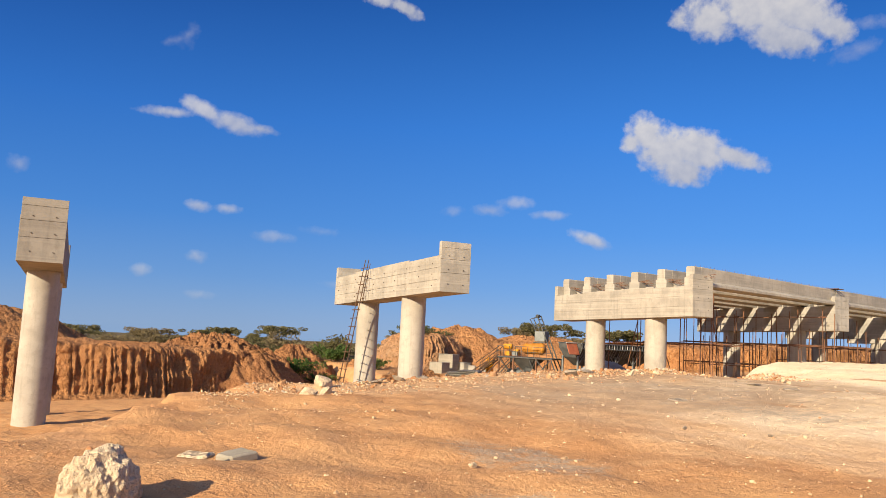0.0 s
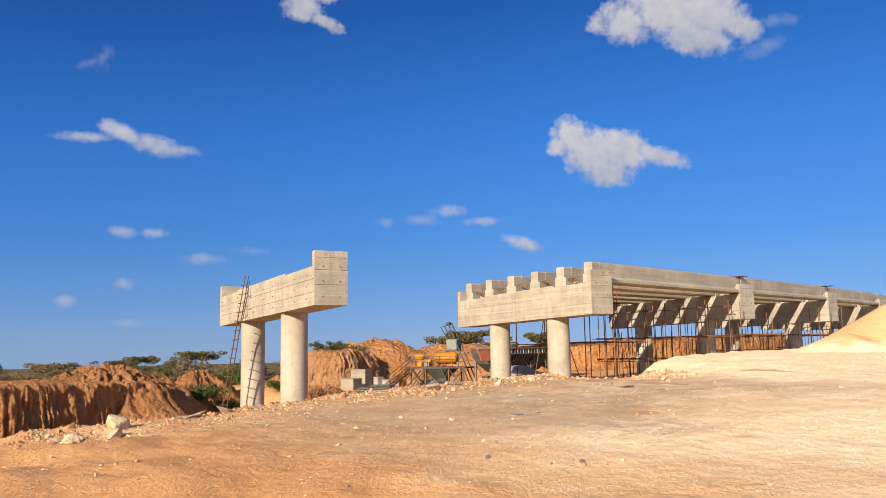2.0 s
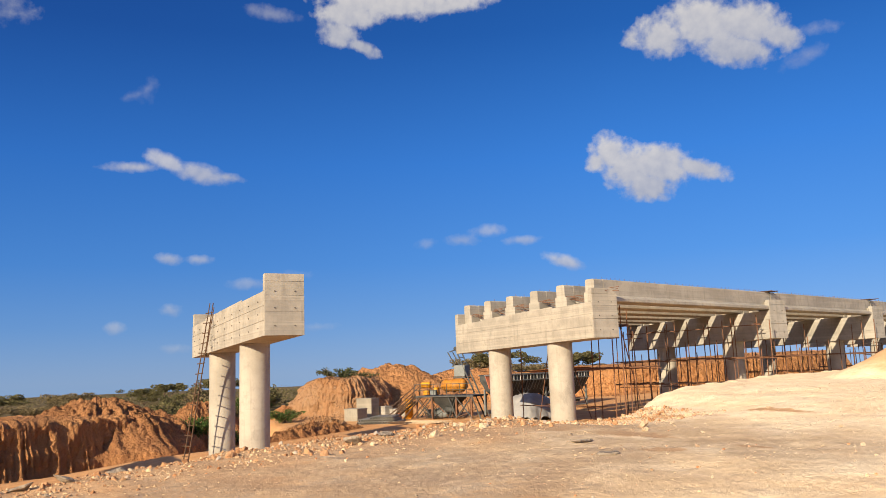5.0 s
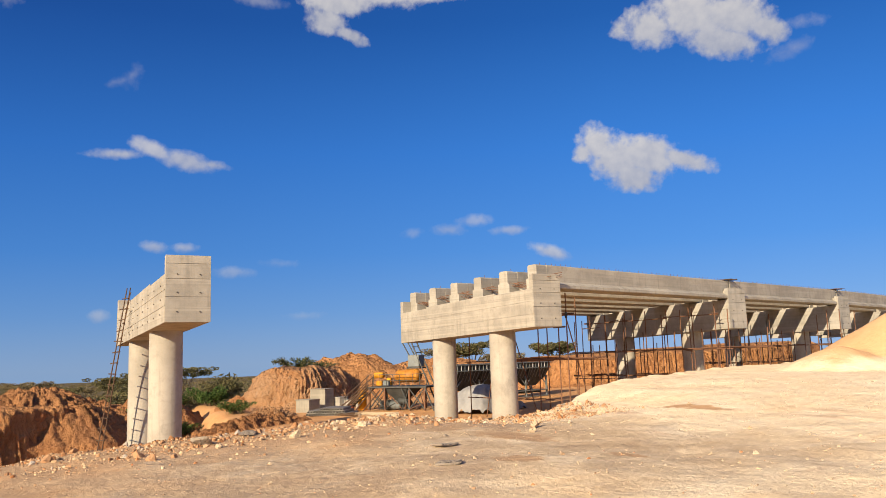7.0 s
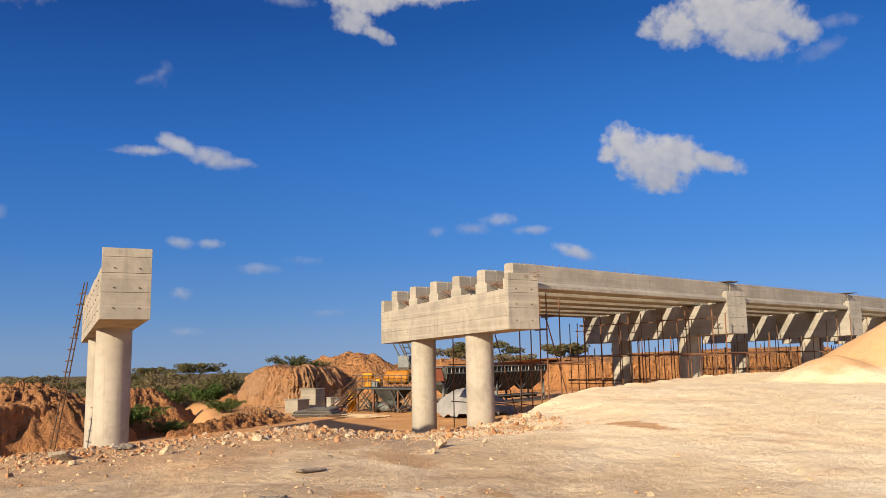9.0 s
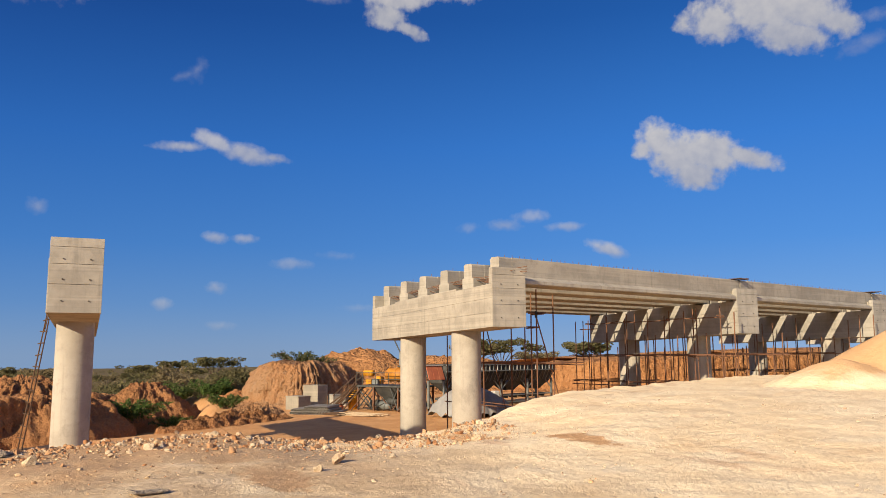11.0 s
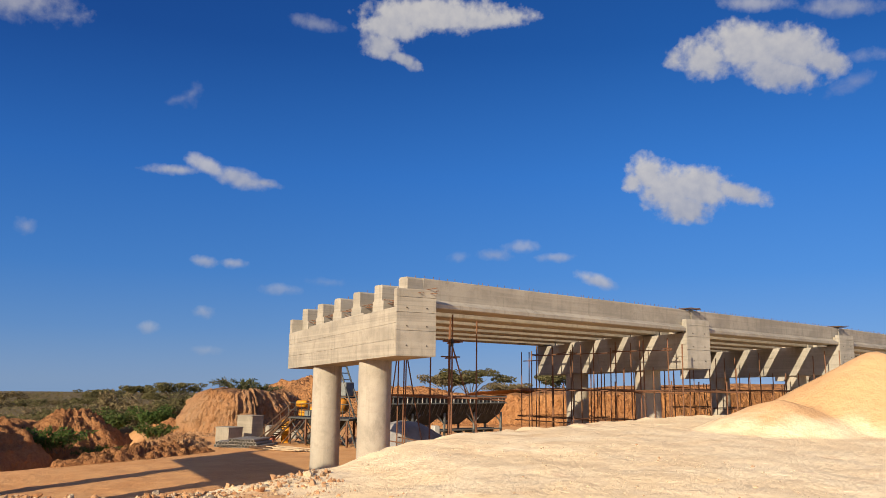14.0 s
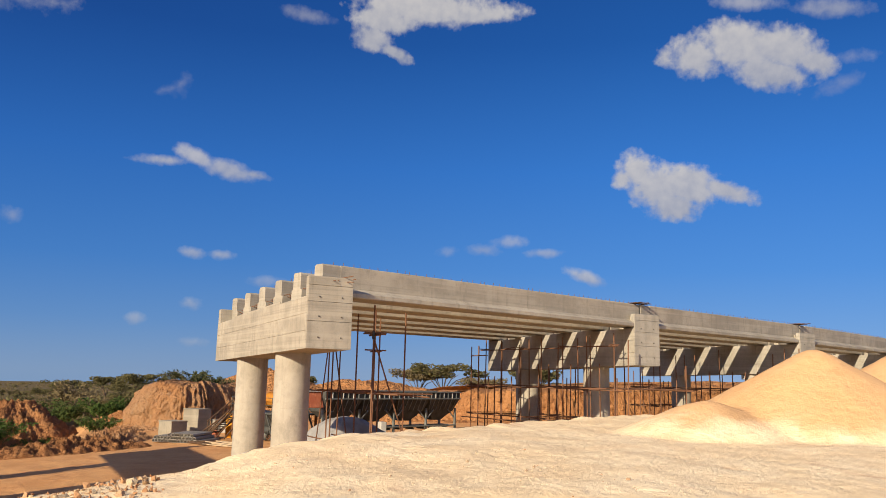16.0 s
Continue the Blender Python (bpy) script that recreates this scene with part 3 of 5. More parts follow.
# ---------------------------------------------------------------- earth banks and mounds
def bank(name, line, top, back, label, material, gully=0.5, pitch=1.1, lean=0.35, seed=0.0, rough=0.35, ds=0.3):
    """A cut bank: line is its foot in plan, the high ground on the left of the way along it; top the height of its lip, step by step."""
    pts = [Vector((a, b, 0)) for a, b in line]
    cum = [0.0]
    for a, b in zip(pts, pts[1:]):
        cum.append(cum[-1] + (b - a).length)
    n = max(8, int(cum[-1] / ds))
    ss = np.linspace(0, cum[-1], n)
    px, py = np.interp(ss, cum, [p.x for p in pts]), np.interp(ss, cum, [p.y for p in pts])
    for _ in range(int(2.0 / ds)):
        px[1:-1], py[1:-1] = (px[:-2] + px[2:] + px[1:-1] * 2) / 4, (py[:-2] + py[2:] + py[1:-1] * 2) / 4
    tx, ty = np.gradient(px), np.gradient(py)
    ln = np.hypot(tx, ty)
    nx, ny = -ty / ln, tx / ln
    tops = np.interp(ss, np.linspace(0, cum[-1], len(top)), top)
    rows_v, verts = [], []
    prof = [(-0.75, -0.06), (-0.42, 0.02), (-0.2, 0.07)] + [(lean * f, f) for f in np.linspace(0.10, 0.97, 19)] + [(lean + 0.06, 1.0), (lean + 0.2, 1.02), (lean + 0.5, 1.04), (lean + 0.9, 1.05), (lean + 1.6, 1.04), (lean + 3.0, 0.97), (lean + 4.5, 0.6), (lean + 6.0, -0.1)]
    for k in range(n):
        s = ss[k]
        foot = float(base_height(px[k], py[k])) - 0.15
        h = tops[k] - foot
        ends = min(1.0, min(k, n - 1 - k) * ds / 1.6 + 0.05)
        wander = fbm(s * 0.4, seed, 0, 3)
        amp = 0.45 + 1.1 * abs(fbm(s * 0.55, seed + 2, 1, 2))
        for o, f in prof:
            ph = s / pitch + 1.5 * wander + 0.45 * f * fbm(s * 0.25, seed + 4, 2, 2)
            rib = abs(math.sin(math.pi * ph)) ** 0.8
            rib2 = abs(math.sin(math.pi * (ph * 2.37 + 0.8 * fbm(s * 0.9, f * 1.4, seed + 6, 2))))
            mid = math.sin(math.pi * min(1, max(0, f * 0.75 + 0.2)))
            cut = gully * amp * (1 - rib) * mid + gully * 0.30 * (1 - rib2) * mid
            jut = rough * fbm(s * 0.7, f * h * 0.7, seed, 4) + 0.10 * fbm(s * 2.6, f * h * 2.6, seed + 9, 4)
            off = o * h if o <= lean else lean * h + (o - lean) * back
            off += (cut + jut) * (1 if f > 0.05 and o <= lean + 0.1 else 0.4)
            z = foot + f * h * ends
            if f > 0.93:
                z += 0.16 * fbm(s * 0.9, o * 3, seed + 3, 4) * min(h, 3.0) * 0.6 - 0.22 * amp * (1 - rib) * gully * max(0.0, 1 - (o - lean) * 2)
            elif 0 < f < 0.2:
                z += 0.22 * abs(fbm(s * 1.5, o * 4, seed + 8, 4))
            if f < 0:
                z = foot - 0.1
            verts.append((px[k] + nx[k] * off, py[k] + ny[k] * off, z))
        rows_v.append(len(prof))
    m = len(prof)
    faces = [(k * m + j, (k + 1) * m + j, (k + 1) * m + j + 1, k * m + j + 1) for k in range(n - 1) for j in range(m - 1)]
    me = bpy.data.meshes.new(name)
    me.from_pydata(verts, [], faces)
    me.materials.append(material)
    bm = bmesh.new()
    bm.from_mesh(me)
    bmesh.ops.recalc_face_normals(bm, faces=bm.faces[:])
    bm.to_mesh(me)
    bm.free()
    me.polygons.foreach_set("use_smooth", [True] * len(me.polygons))
    return tagged(new(name, me), label, "earth bank", kind="structure")


def mound(name, cx, cy, rx, ry, turn, top, label, material, seed=0.0, ridge=0.5, lumpy=0.3, n=72, rings=26, sharp=1.2, clods=0.0):
    """A dumped or left-standing heap: an uneven dome on the ground, with runnels down its sides."""
    bm = bmesh.new()
    c, s = math.cos(turn), math.sin(turn)
    floor = float(base_height(cx, cy))
    h = top - floor
    grid = []
    for i in range(rings + 1):
        f = i / rings
        ring = []
        for j in range(n):
            a = 2 * math.pi * j / n
            rr = 1 + 0.22 * fbm(math.cos(a) * 1.1 + seed, math.sin(a) * 1.1, seed, 3)
            run = abs(math.sin(a * 17 + 4 * fbm(math.cos(a) * 2, math.sin(a) * 2, seed, 2))) * ridge * math.sin(math.pi * min(1, f)) * 0.12
            u, v = f * (rr - run) * rx * math.cos(a), f * (rr - run) * ry * math.sin(a)
            x, y = cx + u * c - v * s, cy + u * s + v * c
            g = float(base_height(x, y))
            dome = (1 - f ** sharp) if sharp < 2 else (1 - f ** sharp)
            z = g - 0.25 + (floor + h * dome - g + 0.25) * (1 if f < 1 else 0) if f < 1 else g - 0.3
            z += (lumpy * fbm(x * 0.55, y * 0.55, seed, 5) + clods * (fbm(x * 2.1, y * 2.1, seed + 5, 4) + 0.55 * (0.4 - abs(fbm(x * 4.3, y * 4.3, seed + 8, 3))))) * (1 - f ** 6)
            ring.append(bm.verts.new((x, y, z)))
            if i == 0:
                break
        grid.append(ring)
    for j in range(n):
        bm.faces.new((grid[0][0], grid[1][j], grid[1][(j + 1) % n]))
    for i in range(1, rings):
        for j in range(n):
            bm.faces.new((grid[i][j], grid[i + 1][j], grid[i + 1][(j + 1) % n], grid[i][(j + 1) % n]))
    return tagged(part(name, bm, material, None, "", True), label, "soil heap", kind="structure")


def butte(name, outline, top, label, material, seed):
    """A block of earth left standing: steep washed sides with runnels, and a flat uneven top."""
    pts = [Vector((a, b, 0)) for a, b in outline] + [Vector((*outline[0], 0))]
    cum = [0.0]
    for a, b in zip(pts, pts[1:]):
        cum.append(cum[-1] + (b - a).length)
    n = 460
    ss = np.linspace(0, cum[-1], n, endpoint=False)
    px, py = np.interp(ss, cum, [p.x for p in pts]), np.interp(ss, cum, [p.y for p in pts])
    for _ in range(120):
        px, py = (np.roll(px, 1) + np.roll(px, -1) + px * 2) / 4, (np.roll(py, 1) + np.roll(py, -1) + py * 2) / 4
    tx, ty = np.roll(px, -1) - np.roll(px, 1), np.roll(py, -1) - np.roll(py, 1)
    ln = np.hypot(tx, ty)
    nx, ny = -ty / ln, tx / ln
    cx, cy = float(px.mean()), float(py.mean())
    side = [(-0.5, -0.05), (-0.28, 0.03), (-0.13, 0.08)] + [(0.24 * f + 0.75 * max(0.0, f - 0.5) ** 1.7, f) for f in np.linspace(0.13, 0.98, 26)]
    roof = (0.06, 0.16, 0.3, 0.5, 0.75, 0.97)
    verts = []
    for k in range(n):
        s = ss[k]
        foot = float(base_height(px[k], py[k])) - 0.2
        a = 2 * math.pi * k / n
        u, v = math.cos(a) * 3.2, math.sin(a) * 3.2
        low = float(step(0.43 * px[k] + 0.9 * py[k], -5.4, -7.4))
        lip = top - 1.5 * low + 0.35 * fbm(u * 0.8, v * 0.8, seed, 3)
        h = lip - foot
        ph = s / 0.62 + 2.2 * fbm(u * 0.8, v * 0.8, seed + 1, 3)
        amp = (0.3 + 1.2 * abs(fbm(u * 1.2, v * 1.2, seed + 2, 2))) * (0.15 + 0.85 * float(step(0.43 * px[k] + 0.9 * py[k], -5.6, -2.6)))
        last = None
        for o, f in side:
            rib = abs(math.sin(math.pi * (ph + 0.35 * fbm(u, v + f, seed + 4, 2))))
            rib2 = abs(math.sin(math.pi * 2.7 * (ph + 0.2 * fbm(u, v + 2 * f, seed + 5, 2))))
            mid = min(1.0, max(0.0, f * 2.2)) ** 0.5
            off = o * h * (1 + 0.9 * low) + mid * (0.42 * amp * (1 - rib) + 0.14 * (1 - rib2) + 0.95 * fbm(u * 0.7, v * 0.7 + f * 0.9, seed + 6, 4) + 0.26 * fbm(px[k] * 1.6, py[k] * 1.6, f * h * 1.6, 5))
            z = foot + f * h + (0.10 * fbm(s * 2.0, f * 4, seed, 3) if f > 0.9 else 0.0)
            last = (px[k] + nx[k] * off, py[k] + ny[k] * off, z)
            verts.append(last)
        for q in roof:
            x, y = last[0] + (cx - last[0]) * q, last[1] + (cy - last[1]) * q
            verts.append((x, y, last[2] + (top + 0.2 - last[2]) * q + 0.04 + 0.22 * fbm(x * 0.7, y * 0.7, seed + 7, 4)))
    m = len(side) + len(roof)
    faces = [(k * m + j, ((k + 1) % n) * m + j, ((k + 1) % n) * m + j + 1, k * m + j + 1) for k in range(n) for j in range(m - 1)]
    faces.append([k * m + m - 1 for k in range(n)])
    me = bpy.data.meshes.new(name)
    me.from_pydata(verts, [], faces)
    me.materials.append(material)
    me.polygons.foreach_set("use_smooth", [True] * len(me.polygons))
    return tagged(new(name, me), label, "earth bank", kind="structure")


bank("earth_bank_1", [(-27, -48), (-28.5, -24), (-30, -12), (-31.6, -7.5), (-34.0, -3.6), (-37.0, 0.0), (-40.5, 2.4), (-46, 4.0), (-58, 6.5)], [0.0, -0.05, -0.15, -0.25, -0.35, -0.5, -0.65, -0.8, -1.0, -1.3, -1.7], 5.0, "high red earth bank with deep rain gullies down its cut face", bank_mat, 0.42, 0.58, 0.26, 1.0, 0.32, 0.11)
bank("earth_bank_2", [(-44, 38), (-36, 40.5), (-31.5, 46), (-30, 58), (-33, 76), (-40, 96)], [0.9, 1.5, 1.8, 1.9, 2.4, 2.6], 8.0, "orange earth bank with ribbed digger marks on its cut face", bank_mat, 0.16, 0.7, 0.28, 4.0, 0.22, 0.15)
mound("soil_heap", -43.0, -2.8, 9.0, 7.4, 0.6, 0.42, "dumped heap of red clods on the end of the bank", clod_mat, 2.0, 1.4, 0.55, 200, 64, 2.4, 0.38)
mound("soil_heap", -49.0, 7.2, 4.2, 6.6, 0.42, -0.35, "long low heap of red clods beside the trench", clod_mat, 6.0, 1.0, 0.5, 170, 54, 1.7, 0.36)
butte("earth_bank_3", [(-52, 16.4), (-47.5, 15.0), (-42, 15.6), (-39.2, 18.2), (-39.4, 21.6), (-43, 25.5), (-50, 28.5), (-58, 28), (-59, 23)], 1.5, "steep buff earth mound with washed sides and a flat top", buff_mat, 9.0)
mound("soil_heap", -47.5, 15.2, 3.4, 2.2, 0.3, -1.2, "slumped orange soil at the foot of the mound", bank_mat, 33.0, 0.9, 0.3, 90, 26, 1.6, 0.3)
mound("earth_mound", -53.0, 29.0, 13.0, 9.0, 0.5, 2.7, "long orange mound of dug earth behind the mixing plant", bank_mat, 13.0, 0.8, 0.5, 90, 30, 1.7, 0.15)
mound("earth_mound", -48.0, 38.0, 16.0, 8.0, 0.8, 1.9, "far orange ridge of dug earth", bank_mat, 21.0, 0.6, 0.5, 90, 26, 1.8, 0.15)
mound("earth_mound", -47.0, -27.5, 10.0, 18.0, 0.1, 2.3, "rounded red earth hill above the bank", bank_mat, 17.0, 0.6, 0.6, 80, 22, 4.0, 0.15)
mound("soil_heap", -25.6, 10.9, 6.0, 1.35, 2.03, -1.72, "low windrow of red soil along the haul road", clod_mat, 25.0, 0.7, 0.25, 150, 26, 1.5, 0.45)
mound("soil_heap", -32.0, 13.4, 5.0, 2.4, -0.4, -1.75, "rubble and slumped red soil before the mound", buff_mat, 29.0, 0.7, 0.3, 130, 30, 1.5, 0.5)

# ---------------------------------------------------------------- bridge
CAP_W = 1.65
PIERS = [  # end x, front y, bottom z of the near end, turn, cap length, columns at, has girders
    (0.1, -18.35, 3.52, -0.03, 16.5, (-4.95, -12.1)),
    (0.0, 0.0, 3.60, -0.018, 16.5, (-4.95, -12.1)),
    (0.0, 16.58, 3.30, 0.025, 13.5, (-3.85, -9.75)),
    (-3.89, 34.28, 3.24, 0.053, 12.9, (-3.75, -9.9)),
    (-7.66, 50.75, 3.24, 0.128, 12.9, (-3.75, -9.9)),
    (-12.3, 66.8, 3.24, 0.17, 12.9, (-3.75, -9.9)),
    (-17.6, 82.4, 3.24, 0.21, 12.9, (-3.75, -9.9)),
]
FALL = 0.023                     # crossfall of the caps
hole_bm = bmesh.new()
add_tube(hole_bm, (0, 0.006, 0), (0, -0.03, 0), 0.024, None, 8)
hole_mesh = bpy.data.meshes.new("tie_hole")
hole_bm.to_mesh(hole_mesh)
hole_bm.free()
hole_mesh.materials.append(hole_mat)


def shear(bm):
    for v in bm.verts:
        v.co.z += FALL * v.co.x


def build_pier(k, end_x, front_y, zb, turn, length, cols, mat, holes, label):
    m = pose(end_x, front_y, zb, 0, 0, math.degrees(turn))
    root = thing("bridge_pier", m, label, "bridge pier", "bridge piers")
    hb, up = 1.82, 0.70
    bm = bmesh.new()
    add_box(bm, (length - 0.03, CAP_W - 0.03, hb - 0.01), (-length / 2, CAP_W / 2, hb / 2), None, 0.02)
    shear(bm)
    part("cap_beam", bm, mat, root)
    # formwork panels stand a finger's width proud, with open joints between them
    cuts = [0.0, length * 0.24, length * 0.47, length * 0.53, length * 0.76, length]
    for a, b in zip(cuts, cuts[1:]):
        for z0, z1 in ((0, 0.62), (0.62, 1.22), (1.22, hb + (0.08 if 0.2 < a / length < 0.6 else 0.0))):
            bm = bmesh.new()
            add_box(bm, (b - a - (0.010 if k != 2 else 0.005), 0.04, z1 - z0 - (0.012 if k != 2 else 0.005)), (-(a + b) / 2, 0.0, (z0 + z1) / 2), None, 0.006)
            shear(bm)
            part("panel", bm, mat, root)
    for x0, sg in ((0.0, 1), (-length, -1)):
        for z0, z1 in ((0.0, 0.95), (0.95, 1.63), (1.63, 2.20), (2.20, hb + up)):
            bm = bmesh.new()
            add_box(bm, (0.05, CAP_W - 0.004, z1 - z0 - 0.012), (x0, CAP_W / 2, (z0 + z1) / 2), None, 0.006)
            shear(bm)
            part("panel", bm, mat, root)
        bm = bmesh.new()
        add_box(bm, (0.27, CAP_W - 0.02, up), (x0 - sg * 0.14, CAP_W / 2, hb + up / 2), None, 0.02)
        shear(bm)
        part("upstand", bm, mat, root)
    if holes:
        for z in (0.40, 1.12, 1.80):
            for y in (0.42, 1.25):
                share("tie_hole", hole_mesh, root, pose(0.027, y, z, 0, 0, 90))
        x = -0.9 if k == 1 else -length
        while x > -length + 0.5:
            for z in (0.36, 0.92, 1.45):
                share("tie_hole", hole_mesh, root, pose(x, -0.022, z + FALL * x))
            x -= 1.65
    foot_gap = 0.5
    for cx in cols:
        base = float(base_height(end_x + cx, front_y + 0.8)) - foot_gap - zb
        bm = bmesh.new()
        seg, lifts = 40, [base, base + 1.9, base + 3.75]
        topz = FALL * cx + 0.03
        lifts = [z for z in lifts if z < topz - 0.8] + [topz]
        prev = None
        zs = []
        for a, b in zip(lifts, lifts[1:]):
            zs += [(a + 0.010, 0.68), (a + 0.04, 0.68), (a + 0.12, 0.68), (b - 0.12, 0.68), (b - 0.04, 0.68), (b - 0.010, 0.68), (b, 0.676)]
        rings = [[bm.verts.new((cx + r * math.cos(2 * math.pi * j / seg), CAP_W / 2 + r * math.sin(2 * math.pi * j / seg), z)) for j in range(seg)] for z, r in [(base, 0.68)] + zs]
        for a, b in zip(rings, rings[1:]):
            for j in range(seg):
                bm.faces.new((a[j], a[(j + 1) % seg], b[(j + 1) % seg], b[j]))
        bm.faces.new(rings[-1])
        bm.faces.new(rings[0][::-1])
        part("column", bm, concrete_column, root, "round column with ring joints", True)
    return root


for k, (ex, fy, zb, turn, length, cols) in enumerate(PIERS):
    build_pier(k, ex, fy, zb, turn, length, cols, concrete if k in (1, 2) else concrete_dark if k == 0 else concrete_grey, k <= 4,
               ("bare concrete hammerhead pier with two round columns, waiting for girders" if k < 2 else "concrete pier with two round columns carrying girders"))


# girders: six to a span, with a bulb at the foot
def girder_mesh(length):
    o = [(-0.38, 1.14), (-0.38, 0.40), (-0.66, 0.24), (-0.66, 0.03), (-0.63, 0.0), (0.63, 0.0), (0.66, 0.03), (0.66, 0.17), (0.30, 0.36), (0.30, 1.14), (0.27, 1.17), (-0.35, 1.17)]
    bm = bmesh.new()
    prism(bm, o, 0.75, length - 0.75)
    blk = [(-0.40, 0.0), (0.40, 0.0), (0.40, 0.50), (0.29, 0.52), (0.29, 1.10), (0.22, 1.17), (-0.22, 1.17), (-0.29, 1.10), (-0.29, 0.52), (-0.40, 0.50)]
    prism(bm, blk, 0.0, 0.7495)
    prism(bm, blk, length - 0.7495, length)
    me = bpy.data.meshes.new("girder")
    bm.to_mesh(me)
    bm.free()
    me.materials.append(concrete)
    return me


def pier_point(k, x, y, z):
    ex, fy, zb, turn, *_ = PIERS[k]
    return Matrix.Translation((ex, fy, zb)) @ Matrix.Rotation(turn, 4, "Z") @ Vector((x, y, z + FALL * x))


stub_bm = bmesh.new()
add_tube(stub_bm, (0, 0, -0.02), (0.015, 0.02, 0.15), 0.011, None, 5)
stub_mesh = bpy.data.meshes.new("rebar_stub")
stub_bm.to_mesh(stub_mesh)
stub_bm.free()
stub_mesh.materials.append(rust)
bear_bm = bmesh.new()
add_box(bear_bm, (0.5, 0.4, 0.10), (0, 0, 0), None, 0.01)
bear_mesh = bpy.data.meshes.new("bearing_plinth")
bear_bm.to_mesh(bear_mesh)
bear_bm.free()
bear_mesh.materials.append(concrete_grey)
for k in range(2, len(PIERS) - 1):
    for g in range(6):
        xa = -0.80 - g * 2.44
        xb = -0.80 - g * 2.34
        if k > 2:
            xa = -0.80 - g * 2.34
        a, b = pier_point(k, xa, 0.62 if k == 2 else 0.9, 1.90), pier_point(k + 1, xb, 0.78, 1.90)
        d = b - a
        q = d.to_track_quat("Y", "Z").to_matrix().to_4x4()
        me = girder_mesh(d.length - (0.04 if g % 2 else 0.0))
        ob = new("bridge_girder", me)
        ob.matrix_basis = Matrix.Translation(a) @ q
        tagged(ob, "precast concrete girder with bulb foot on the pier caps", "girder", "bridge girders")
        for e in (0.3, d.length - 0.35):
            share("bearing_plinth", bear_mesh, ob, pose(0, e, -0.05))
        if k == 2:
            for j in range(7):
                y0, z0 = 0.08 + 0.1 * j + random.uniform(-0.03, 0.03), random.uniform(0.42, 0.62)
                tip = Vector((random.uniform(0.75, 1.35), y0 + random.uniform(-0.1, 0.35), z0 + random.uniform(-0.28, 0.12)))
                tube_part("splice_bar", (0.2, y0, z0), tip, 0.016, rust, ob, "rusty splice bar", 5)
        s = 0.6
        while s < d.length - 0.4 and k < 5:
            if g in (0, 1, 5) or s < 1.4:
                share("rebar_stub", stub_mesh, ob, pose(random.uniform(-0.04, 0.04), s, 1.17, 0, random.uniform(-14, 14), random.uniform(0, 180)))
            s += random.uniform(0.6, 1.2) if g else random.uniform(0.2, 0.5)

# diaphragm stubs: bars that stick out of the girder ends, and boards over the joints
def joint_boards(k, label):
    root = thing("joint_boards", Matrix.Translation(pier_point(k, -0.5, 0.85, 1.9 + 1.18)) @ Matrix.Rotation(PIERS[k][3], 4, "Z"), label, "boards")
    for i in range(5):
        box_part("board", (0.9, 0.16, 0.03), (random.uniform(-0.3, 0.2), -0.45 + i * 0.22, 0.03 + 0.045 * (i % 2)), wood, root, "", 0.004, Matrix.Translation((random.uniform(-0.3, 0.2), -0.45 + i * 0.22, 0.03 + 0.04 * (i % 2))) @ Matrix.Rotation(random.uniform(-0.25, 0.25), 4, "Z"))
    return root


joint_boards(3, "loose weathered boards over the gap between girders")
joint_boards(4, "loose weathered boards over the gap between girders")

# ---------------------------------------------------------------- ladder
def build_ladder():
    top, foot = Vector((-10.2, 0.05, 5.85)), Vector((-10.8, -1.15, -2.85))
    d = top - foot
    root = thing("ladder", Matrix.Translation(foot), "rough pole ladder with nailed rungs leaning on the pier cap", "ladder")
    side = Vector((0.14, 0.075, 0))
    for sg in (-1, 1):
        tube_part("rail", side * sg * 1.15, d + side * sg * 0.8, 0.034, wood, root, "", 7, 0.026)
    n = 17
    for i in range(1, n):
        f = i / n
        w = random.uniform(1.5, 2.1)
        tilt = random.uniform(-0.03, 0.03)
        p = d * f + Vector((0, -0.045, 0))
        tube_part("rung", p - side * w + Vector((0, 0, tilt)), p + side * w - Vector((0, 0, tilt)), 0.026, wood, root, "", 6)
    for f, dx in ((0.80, 0.62), (0.72, 0.66), (0.88, 0.55)):
        p = d * f + Vector((0.3, -0.03, 0))
        tube_part("spare_stick", p, p + Vector((dx, 0.0, 0.03)), 0.022, wood, root, "", 6)
    tube_part("spare_stick", d * 0.70 + Vector((0.62, 0.0, 0)), d * 0.97 + Vector((0.5, 0.06, 0)), 0.022, wood, root, "", 6)


build_ladder()


# ---------------------------------------------------------------- scaffolds under the girders
def tube_mesh(name, r, mat):
    bm = bmesh.new()
    add_tube(bm, (0, 0, 0), (0, 0, 1), r, None, 7)
    me = bpy.data.meshes.new(name)
    bm.to_mesh(me)
    bm.free()
    me.materials.append(mat)
    return me


std_mesh, led_mesh, brace_mesh = tube_mesh("standard", 0.033, rust), tube_mesh("ledger", 0.030, rust), tube_mesh("brace", 0.030, rust)


def rod(name, me, a, b, root):
    a, b = Vector(a), Vector(b)
    d = b - a
    return share(name, me, root, Matrix.Translation(a) @ d.to_track_quat("Z", "Y").to_matrix().to_4x4() @ Matrix.Diagonal((1, 1, d.length, 1)))


